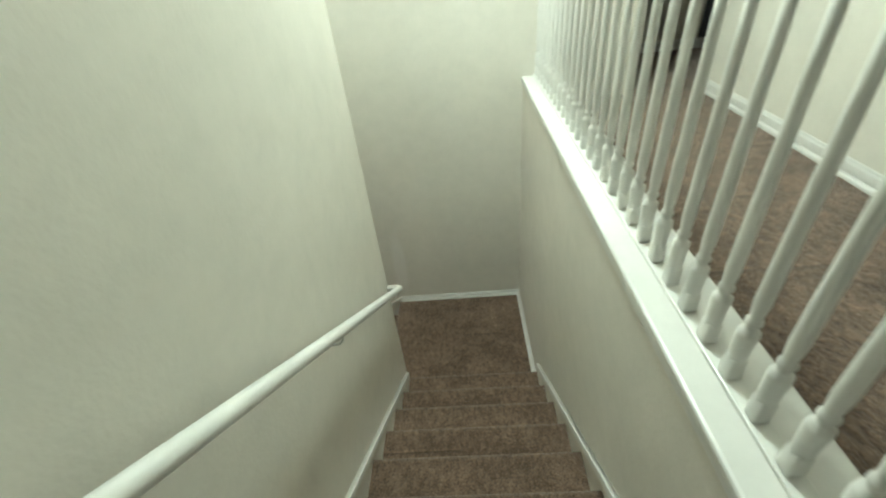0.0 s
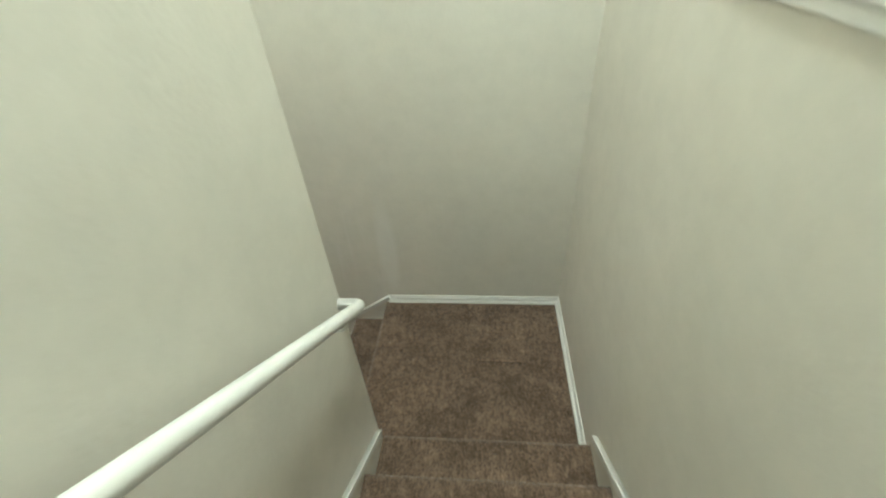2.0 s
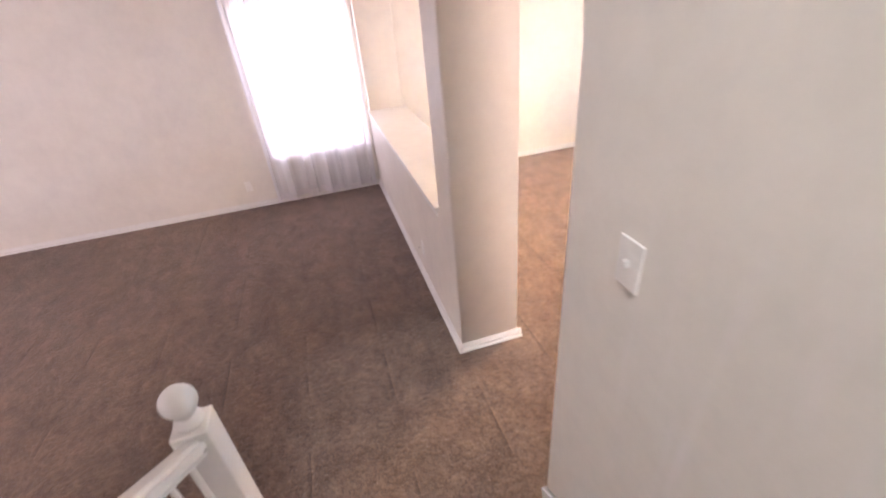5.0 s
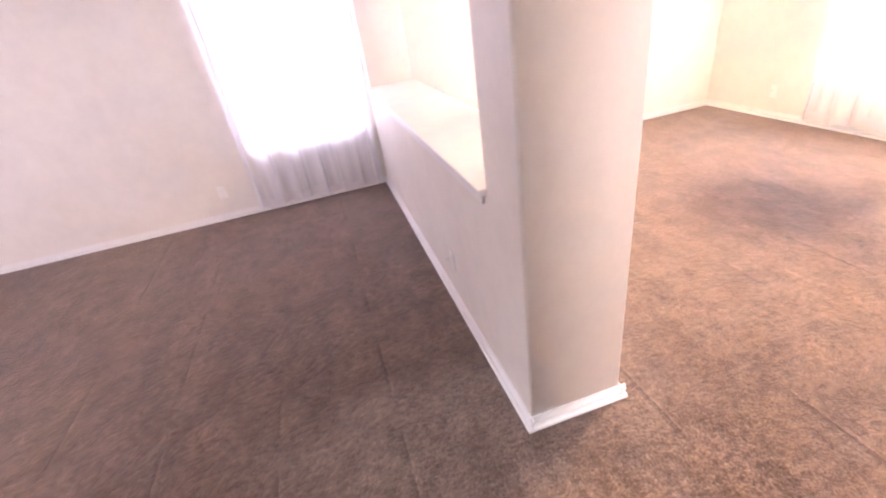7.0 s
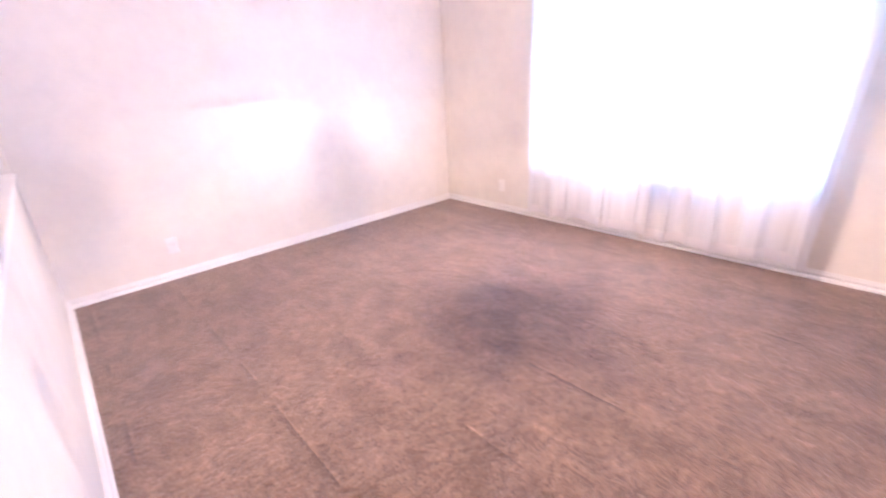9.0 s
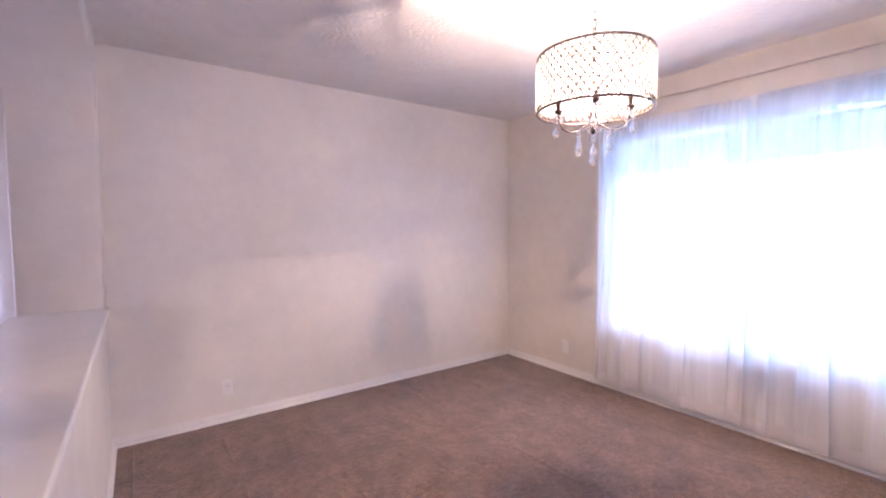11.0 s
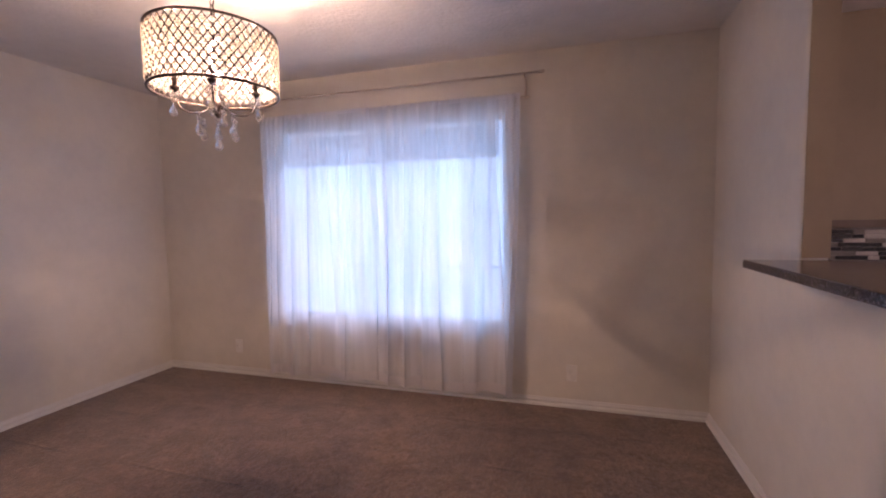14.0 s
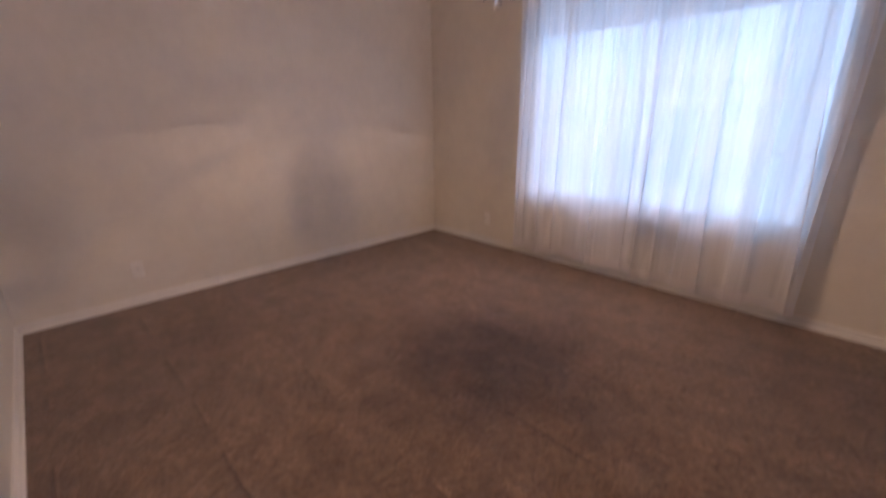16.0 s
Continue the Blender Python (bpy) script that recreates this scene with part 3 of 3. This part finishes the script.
# ---- windows ----
def window(name, at, width, height, units, rails, facing, label):
    """A vinyl window in a wall opening, built looking out along +y from its lower-left corner, with panes, bars and a sill."""
    w = thing(name, label, "window", kind="structure")
    f = 0.024

    def add(nm, bm, mat, parent=w):
        return part(nm, bm, mat, parent)
    fr = bmesh.new()
    for lo, hi in (((0, 0, 0), (width, 0.07, f)), ((0, 0, height - f), (width, 0.07, height)), ((0, 0, f), (f, 0.07, height - f)), ((width - f, 0, f), (width, 0.07, height - f))):
        box(fr, lo, hi, 0.004, 1)
    add("window_frame", fr, VINYL)
    each = (width - f) / units
    for u in range(units):
        x0, x1 = f + each * u, f + each * u + each - f
        if u:
            add("mullion", boxed((x0 - f * 0.75, 0.002, f), (x0 - f * 0.25, 0.068, height - f), 0.004, 1), VINYL)
        cuts = [f] + [r for r in rails] + [height - f]
        for a, b in zip(cuts, cuts[1:]):
            pane = add("pane", boxed((x0, 0.034, a), (x1, 0.038, b)), PANE)
            pane.visible_shadow = False
        for r in rails:
            add("meeting_rail", boxed((x0, 0.010, r - 0.004), (x1, 0.050, r + 0.004), 0.002, 1), VINYL)
    w.matrix_world = Matrix.Translation(at) @ pose(0, 0, 0, 0, 0, facing)
    return w


window("window_1", (-3.655, Y_WIN + 0.02, 0.535), 1.875, 1.485, 2, (0.42, 0.815), 0, "wide white vinyl double window behind sheer curtains")
window("window_2", (WX - 0.12, -1.085, 0.54), 0.98, 1.38, 1, (0.69,), 90, "white vinyl window behind a sheer curtain")
# Made-up window in front of the kitchen fill, out of view.
window("unseen_window_4", (2.56, 1.55, 1.05), 1.0, 0.95, 1, (0.47,), -90, "added, unseen small white vinyl kitchen window")
# Made-up window, never in view, framing the entry fill.
w3 = window("unseen_window_3", (0.40, -3.64, 0.59), 1.52, 1.52, 2, (0.76,), -90, "added, unseen white vinyl double window of the entry side")
block("sill_dining", (-3.69, Y_WIN - 0.026, 0.517), (-1.745, Y_WIN + 0.02, 0.539), TRIM, bevel=0.004)
block("sill_living", (WX - 0.12, -1.085, 0.520), (WX + 0.026, -0.105, 0.544), TRIM, bevel=0.004)
for x0, x1 in ((-3.60, -2.732), (-2.704, -1.83)):
    sh = thing("roller_shade", "pale translucent window shade, mostly raised", "window shade", (x0, Y_WIN + 0.01, 1.95), "shades of the double window")
    bm = boxed((0, -0.002, -0.195), (x1 - x0, 0.002, 0.0))
    part("shade_cloth", bm, SHADE, sh)
    part("bottom_bar", boxed((0, -0.006, -0.212), (x1 - x0, 0.006, -0.195), 0.004, 1), VINYL, sh)
    part("shade_roll", tube(bmesh.new(), [(0, 0.0, 0.006), (x1 - x0, 0.0, 0.006)], 0.009, 12), VINYL, sh, smooth=True)


def curtain(name, width, top, bottom, folds, seed, label, group=""):
    """A sheer curtain: gathered header, folds that open downwards, an uneven deeper hem. Local x runs along the rod, y into the room is -y."""
    rnd = random.Random(seed)
    th = thing(name, label, "curtain", group=group)
    waves = [(rnd.uniform(0.7, 1.35), rnd.uniform(0, 6.28), rnd.uniform(0.5, 1.0)) for _ in range(4)]

    pleats = [((k + 0.5 + rnd.uniform(-0.32, 0.32)) / folds, rnd.uniform(0.009, 0.024), rnd.uniform(0.55, 1.0), rnd.choice((-1, 1))) for k in range(folds)]

    def depth(u, v):
        s = sum(a * math.sin(6.283 * folds * 0.6 * f * u + p + 0.5 * math.sin(2.1 * v + p)) for f, p, a in waves) / 2.2
        fine = 0.35 * math.sin(6.283 * folds * 3.1 * u + waves[0][1]) * (1 - v) ** 2
        out = -(0.010 + 0.016 * v) * (s + fine) - 0.024
        for c, w, k, _ in pleats:
            d = (u - c - 0.006 * math.sin(2.6 * v + 40 * c)) / (w * (0.7 + 0.7 * v))
            out -= (0.010 + 0.050 * v) * k * math.exp(-d * d)
        return out

    def along(u, v):
        x = u
        for c, w, k, side in pleats:
            w2 = w * (0.7 + 0.7 * v)
            d = (u - c - 0.006 * math.sin(2.6 * v + 40 * c)) / w2
            x -= 1.5 * k * w2 * (d + 0.5 * side) * math.exp(-d * d) * min(1.0, 0.35 + v)
        return width * x + 0.008 * math.sin(12 * u + 4 * v)
    nx, nz = 420, 30
    hem = lambda u: bottom + 0.012 * math.sin(9 * u + seed) + 0.010 * math.sin(31 * u)
    bm = bmesh.new()
    rows = []
    for j in range(nz + 1):
        v = j / nz
        rows.append([bm.verts.new((along(i / nx, v), depth(i / nx, v), top + (hem(i / nx) + 0.07 - top) * v)) for i in range(nx + 1)])
    for a, b in zip(rows, rows[1:]):
        for i in range(nx):
            bm.faces.new((a[i], a[i + 1], b[i + 1], b[i]))
    part("sheer_panel", bm, SHEER, th, "white sheer voile in soft folds", True)
    bm = bmesh.new()
    rows = []
    for j in range(5):
        w = j / 4
        rows.append([bm.verts.new((along(i / nx, 1.0), depth(i / nx, 1.0 + 0.03 * w), hem(i / nx) + 0.07 * (1 - w))) for i in range(nx + 1)])
    for a, b in zip(rows, rows[1:]):
        for i in range(nx):
            bm.faces.new((a[i], a[i + 1], b[i + 1], b[i]))
    part("hem", bm, HEM, th, "doubled hem", True)
    bm = bmesh.new()
    rows = [[bm.verts.new((along(i / nx, 0.0), depth(i / nx, 0) * 0.6 - 0.002, z)) for i in range(nx + 1)] for z in (top + 0.030, top + 0.012, top - 0.004)]
    for a, b in zip(rows, rows[1:]):
        for i in range(nx):
            bm.faces.new((a[i], a[i + 1], b[i + 1], b[i]))
    part("header_ruffle", bm, HEM, th, "gathered rod pocket", True)
    return th


def curtain_rods(name, width, z_low, z_high, over, label):
    """A plain rod that carries the sheer and, above and in front, an empty rod with end returns and brackets."""
    th = thing(name, label, "curtain rod")
    part("inner_rod", tube(bmesh.new(), [(-0.03, -0.012, z_low), (width + 0.03, -0.012, z_low)], 0.006, 10), ROD, th, smooth=True)
    bm = tube(bmesh.new(), [(-over, -0.085, z_high), (width + over, -0.085, z_high)], 0.0065, 12)
    part("outer_rod", bm, ROD, th, smooth=True)
    for x in (-over, width + over):
        s = 1 if x > 0 else -1
        part("finial", tube(bmesh.new(), [(x - s * 0.01, -0.085, z_high), (x + s * 0.015, -0.085, z_high), (x + s * 0.028, -0.085, z_high)], 0.010, 12), ROD, th, smooth=True)
    for x in (0.0, width):
        bm = tube(bmesh.new(), [(x, 0.03, z_high), (x, -0.02, z_high), (x, -0.085, z_high)], 0.006, 8)
        tube(bm, [(x, 0.026, z_high), (x, 0.020, z_low)], 0.006, 8)
        tube(bm, [(x, 0.026, z_low), (x, -0.012, z_low)], 0.005, 8)
        part("bracket", bm, ROD, th, smooth=True)
    return th


c = curtain("sheer_curtain", 2.085, 2.105, 0.075, 16, 5, "long white sheer curtain with soft folds over the dining window")
c.matrix_world = Matrix.Translation((-3.745, Y_WIN - 0.045, 0))
c = curtain_rods("curtain_rod", 2.10, 2.11, 2.245, 0.10, "double metal curtain rod, outer bar empty, over the dining window")
c.matrix_world = Matrix.Translation((-3.745, Y_WIN - 0.03, 0))
c = curtain("sheer_curtain", 1.14, 2.085, 0.045, 8, 11, "long white sheer curtain at the living room window")
c.matrix_world = Matrix.Translation((WX + 0.045, -1.19, 0)) @ pose(0, 0, 0, 0, 0, 90)
c = curtain_rods("curtain_rod", 1.14, 2.09, 2.17, 0.06, "double metal curtain rod over the living room window")
c.matrix_world = Matrix.Translation((WX + 0.03, -1.19, 0)) @ pose(0, 0, 0, 0, 0, 90)

# ---- half-wall sill ----
sill = thing("half_wall_sill", "white painted wooden sill on the half wall", "sill", (-3.5, 0.2, 0.87), kind="structure")
inv = Matrix.Translation(sill.location).inverted()
for nm, bm in (("sill_board", boxed((gap_l + 0.003, -0.022, 0.850), (gap_r - 0.003, Y_DIN + 0.022, 0.876), 0.006)),
               ("apron", boxed((gap_l + 0.01, -0.012, 0.820), (gap_r - 0.01, -0.001, 0.850), 0.003)),
               ("apron", boxed((gap_l + 0.01, Y_DIN + 0.001, 0.820), (gap_r - 0.01, Y_DIN + 0.012, 0.850), 0.003))):
    ob = part(nm, bm, TRIM, sill)
    ob.matrix_parent_inverse = inv

# ---- bar ----
bar = thing("bar_counter", "polished dark speckled granite bar top on the low wall", "counter", (-0.55, 1.7, 1.135), kind="structure")
ob = part("granite_top", boxed((-0.72 + 0.55, 1.43 - 1.7, -0.032), (-0.30 + 0.55, 2.60 - 1.7, 0.0), 0.006), GRANITE, bar)
# Tan for two added sheets, with the kitchen's shade put into the colour.
KITCHEN_SHADED = paint("kitchen_tan_shaded", (0.36, 0.28, 0.18))
block("wall_kitchen_back", (-0.404, Y_WIN - 0.004, 1.268), (2.499, Y_WIN + 0.002, 2.419), KITCHEN_SHADED, "thin tan sheet over the kitchen wall, its shade in the colour")
block("trim_bar_jamb", (RX + 0.010, 2.672, 1.137), (RX + 0.099, 2.682, 2.325), KITCHEN_SHADED, "thin tan lining of the bar opening, its shade in the colour")
block("bar_wall_top", (RX + 0.002, 1.435, 1.06), (RX + 0.098, 2.665, 1.103), WALL)

back = thing("backsplash", "dark and pale glass mosaic strips on the kitchen wall", "backsplash", (0.9, Y_WIN - 0.01, 1.0), kind="structure")
inv = Matrix.Translation(back.location).inverted()
ob = part("grout_bed", boxed((-0.41, Y_WIN - 0.006, 0.93), (2.3, Y_WIN - 0.001, 1.225)), GROUT, back)
ob.matrix_parent_inverse = inv
rnd = random.Random(4)
meshes = {w: mesh_of("tile", boxed((0, -0.006, 0), (w, 0, 0.021), 0.0015, 1), TILE) for w in (0.05, 0.10, 0.15)}
for row in range(10):
    x = -0.40 - rnd.uniform(0, 0.08)
    while x < 0.9:
        w = rnd.choice((0.05, 0.10, 0.15))
        b = new("tile", meshes[w])
        b.parent = back
        b.matrix_parent_inverse = inv
        b.location = (x, Y_WIN - 0.005, 0.968 + row * 0.0245)
        x += w + 0.003
block("backsplash_ledge", (-0.41, Y_WIN - 0.05, 1.225), (2.3, Y_WIN - 0.001, 1.268), plain("cabinet_edge", (0.16, 0.11, 0.07), 0.5), "brown strip above the mosaic")


# ---- plates ----
def outlet(at, facing, gang=1):
    th = thing("power_outlet", "white plastic double power outlet low on the wall", "outlet", group="wall outlets")
    w = 0.035 if gang == 1 else 0.058
    plate = part("cover_plate", boxed((-w, -0.006, -0.0575), (w, 0, 0.0575), 0.003), PLASTIC, th)
    for g in range(gang):
        cx2 = 0 if gang == 1 else (g - 0.5) * 0.046
        for z in (-0.020, 0.020):
            socket = part("socket", lathe(bmesh.new(), [(0.0165, 0), (0.0165, 0.0025), (0.014, 0.003)], (0, 0, 0), 20), PLASTIC, th)
            socket.matrix_local = Matrix.Translation((cx2, -0.0055, z)) @ pose(0, 0, 0, 90, 0, 0)
            for dx, h in ((-0.006, 0.008), (0.006, 0.0065)):
                part("slot", boxed((cx2 + dx - 0.001, -0.0095, z - h / 2 + 0.002), (cx2 + dx + 0.001, -0.008, z + h / 2 + 0.002)), SLOT, socket, "dark slot").matrix_local = socket.matrix_local.inverted()
    th.matrix_world = Matrix.Translation(at) @ pose(0, 0, 0, 0, 0, facing)
    return th


outlet((DX, 1.015, 0.24), 90)
outlet((-4.098, Y_WIN, 0.24), 0)
outlet((-1.34, Y_WIN, 0.24), 0)
outlet((WX, -1.442, 0.25), 90)
outlet((-2.72, 0.0, 0.275), 0)
sw = thing("light_switch", "white plastic light switch by the stairs", "switch")
part("cover_plate", boxed((-0.035, -0.006, -0.0575), (0.035, 0, 0.0575), 0.003), PLASTIC, sw)
part("toggle", boxed((-0.005, -0.018, -0.004), (0.005, -0.006, 0.012), 0.002), PLASTIC, sw)
sw.matrix_world = Matrix.Translation((-0.575, 0.0, 1.445))

# ---- chandelier ----
CX, CY = -2.739, 2.152
SR, ST, SB = 0.236, 2.058, 1.832
ch = thing("chandelier", "drum chandelier of crystal beads in dark bronze lattice, lit", "chandelier", (CX, CY, CEIL_Z))
inv = Matrix.Translation(ch.location).inverted()


def ch_part(nm, bm, mat, label="", smooth=True, parent=None):
    o = part(nm, bm, mat, ch if parent is None else parent, label, smooth)
    if parent is None:
        o.matrix_parent_inverse = inv
    return o


def ring_path(r, z, k=48):
    return [(CX + r * math.cos(2 * math.pi * i / k), CY + r * math.sin(2 * math.pi * i / k), z) for i in range(k + 1)]


ch_part("canopy", lathe(bmesh.new(), [(0.062, 0.0), (0.060, -0.012), (0.045, -0.024), (0.012, -0.03)], (CX, CY, CEIL_Z), 24), BRONZE, "dark bronze ceiling canopy")
for z in (ST, SB):
    ch_part("hoop", tube(bmesh.new(), ring_path(SR, z), 0.006, 8), BRONZE, "dark bronze hoop")
for k in range(8):
    zc = CEIL_Z - 0.045 - 0.036 * k
    link = bmesh.new()
    pts = []
    for i in range(17):
        a = 2 * math.pi * i / 16
        u, v = 0.009 * math.cos(a), 0.022 * math.sin(a)
        pts.append((CX + (u if k % 2 else 0), CY + (0 if k % 2 else u), zc + v))
    ch_part("chain_link", tube(link, pts, 0.0022, 6), BRONZE)
ch_part("cord", tube(bmesh.new(), [(CX + 0.01, CY, CEIL_Z - 0.03), (CX - 0.03, CY - 0.02, 2.35), (CX - 0.05, CY - 0.03, 2.28), (CX - 0.02, CY - 0.02, 2.235), (CX + 0.01, CY, 2.22), (CX, CY, 2.15)], 0.002, 6), BRONZE, "thin supply cord")
ch_part("stem", lathe(bmesh.new(), [(0.006, 2.13), (0.007, 2.10), (0.007, 1.82), (0.016, 1.80), (0.020, 1.78), (0.012, 1.765), (0.006, 1.755), (0.012, 1.745), (0.004, 1.735)], (CX, CY, 0), 16), BRONZE, "turned bronze stem")
for k in range(4):
    a = math.pi / 4 + math.pi / 2 * k
    ch_part("spider_arm", tube(bmesh.new(), [(CX, CY, ST + 0.02), (CX + 0.5 * SR * math.cos(a), CY + 0.5 * SR * math.sin(a), ST + 0.012), (CX + SR * math.cos(a), CY + SR * math.sin(a), ST)], 0.003, 6), BRONZE)
# lattice wires and beads
COLS, ROWS = 46, 5
dz = (ST - SB - 0.016) / ROWS
for s in (1, -1):
    bm = bmesh.new()
    for c0 in range(COLS):
        pts = []
        for k in range(ROWS * 2 + 1):
            a = 2 * math.pi * (c0 + s * k / 2) / COLS
            pts.append((CX + SR * math.cos(a), CY + SR * math.sin(a), SB + 0.008 + dz * k / 2))
        tube(bm, pts, 0.0026, 4)
    ch_part("lattice_wire", bm, BRONZE, "dark diagonal lattice wires", False)
ball = bmesh.new()
bmesh.ops.create_icosphere(ball, subdivisions=1, radius=0.0119)
ball_me = mesh_of("bead", ball, BEAD, True)
rest, made = bmesh.new(), 0
toward = math.atan2(-1.58, 1.25)
slots = []
for row in range(ROWS * 2 - 1):
    for c0 in range(COLS):
        a = 2 * math.pi * (c0 + (0.5 if row % 2 else 0.0)) / COLS
        slots.append((a, SB + 0.008 + dz * (row + 1) / 2))
slots.sort(key=lambda s: -math.cos(s[0] - toward))
for a, z in slots:
    p = Vector((CX + (SR - 0.002) * math.cos(a), CY + (SR - 0.002) * math.sin(a), z))
    if made < 300:
        b = new("bead", ball_me)
        b.parent = ch
        b.matrix_parent_inverse = inv
        b.matrix_basis = Matrix.Translation(p) @ pose(0, 0, 0, 0, 0, 40 * made)
        made += 1
    else:
        bmesh.ops.create_icosphere(rest, subdivisions=1, radius=0.0119, matrix=Matrix.Translation(p))
tagged(ch_part("bead_curtain", rest, BEAD, "rest of the crystal beads"), kind="stuff")
# arms, cups, candles and bulbs
AR, CUPZ = 0.146, 1.845


def drop(at, parent_name="crystal_drop", big=True):
    """A bead string ending in a faceted crystal drop."""
    x, y, z = at
    bm = bmesh.new()
    for k in range(2):
        lathe(bm, [(0.001, z), (0.007, z - 0.003), (0.0100, z - 0.009), (0.007, z - 0.015), (0.001, z - 0.018)], (x, y, 0), 8)
        z -= 0.0185
    if big:
        lathe(bm, [(0.001, z), (0.005, z - 0.010), (0.0110, z - 0.024), (0.0155, z - 0.036), (0.0140, z - 0.046), (0.005, z - 0.055)], (x, y, 0), 8)
    ch_part(parent_name, bm, CRYSTAL, "clear faceted crystal drop", False)


for k in range(4):
    a = toward + math.pi / 2 * k
    ca, sa = math.cos(a), math.sin(a)
    at = lambda rr, z: (CX + rr * ca, CY + rr * sa, z)
    ch_part("arm", tube(bmesh.new(), [at(0.008, 1.78), at(0.03, 1.77), at(0.06, 1.752), at(0.10, 1.748), at(0.130, 1.765), at(0.143, 1.80), at(AR, CUPZ - 0.008)], 0.0035, 8), BRONZE, "curved bronze arm")
    cup = ch_part("drip_cup", lathe(bmesh.new(), [(0.006, CUPZ - 0.020), (0.013, CUPZ - 0.014), (0.018, CUPZ - 0.004), (0.019, CUPZ), (0.009, CUPZ - 0.001)], at(AR, 0), 20), BRONZE, "dark bronze drip cup")
    ch_part("candle_sleeve", lathe(bmesh.new(), [(0.009, CUPZ), (0.009, CUPZ + 0.072)], at(AR, 0), 14), BRONZE, "bronze candle sleeve", parent=cup)
    bulb = ch_part("bulb", lathe(bmesh.new(), [(0.006, CUPZ + 0.072), (0.012, CUPZ + 0.086), (0.0135, CUPZ + 0.098), (0.009, CUPZ + 0.120), (0.002, CUPZ + 0.138)], at(AR, 0), 14), BULB_GLASS, "clear candle bulb, lit")
    ch_part("filament", lathe(bmesh.new(), [(0.001, CUPZ + 0.103), (0.004, CUPZ + 0.106), (0.004, CUPZ + 0.112), (0.001, CUPZ + 0.115)], at(AR, 0), 10), BULB, "glowing filament", parent=bulb)
    for j in range(4):
        b2 = a + (j - 1.5) * 0.12
        rr = AR + 0.014 * math.cos((j - 1.5) * 1.6)
        drop((CX + rr * math.cos(b2), CY + rr * math.sin(b2), CUPZ - 0.012 - 0.012 * (j % 2)), big=j == 1)
    b3 = a + math.pi / 4
    drop((CX + 0.085 * math.cos(b3), CY + 0.085 * math.sin(b3), 1.745))
for k in range(6):
    a = 2 * math.pi * k / 6
    drop((CX + 0.026 * math.cos(a), CY + 0.026 * math.sin(a), 1.800 - 0.02 * (k % 2)), big=False)
drop((CX, CY, 1.735))
drop((CX, CY, 1.695))

# ---- upper hall lamp and dark slab ----
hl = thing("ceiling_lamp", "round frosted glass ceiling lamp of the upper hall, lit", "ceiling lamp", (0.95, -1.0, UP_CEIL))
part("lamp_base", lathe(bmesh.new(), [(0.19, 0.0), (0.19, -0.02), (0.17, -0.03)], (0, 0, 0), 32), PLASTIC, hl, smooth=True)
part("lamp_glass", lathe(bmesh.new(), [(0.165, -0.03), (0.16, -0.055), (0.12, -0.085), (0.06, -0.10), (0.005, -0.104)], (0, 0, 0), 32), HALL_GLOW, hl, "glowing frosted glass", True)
# Slab and handle are made up; only a dark area is known here.
hd = thing("hall_dark_slab", "dark slab in place of a dark area at the end of the upper hall", "door", (3.05, 1.098, UP_Z + 0.082), kind="structure")
part("door_leaf", boxed((-0.02, -0.03, 0.0), (0.62, 0.0, 1.93), 0.004), SLAB_DARK, hd)
part("door_handle", lathe(bmesh.new(), [(0.01, 0.0), (0.01, 0.03), (0.025, 0.04), (0.025, 0.06), (0.01, 0.07)], (0, 0, 0), 16), ROD, hd, smooth=True).matrix_local = Matrix.Translation((0.04, -0.03, 0.9)) @ pose(0, 0, 0, 90, 0, 0)

# ---- outside ----
bm = bmesh.new()
bmesh.ops.create_grid(bm, x_segments=1, y_segments=1, size=2500, matrix=Matrix.Translation((0, 0, -0.3)))
tagged(part("ground", bm, GRASS, None, "mown lawn around the house"), kind="structure")
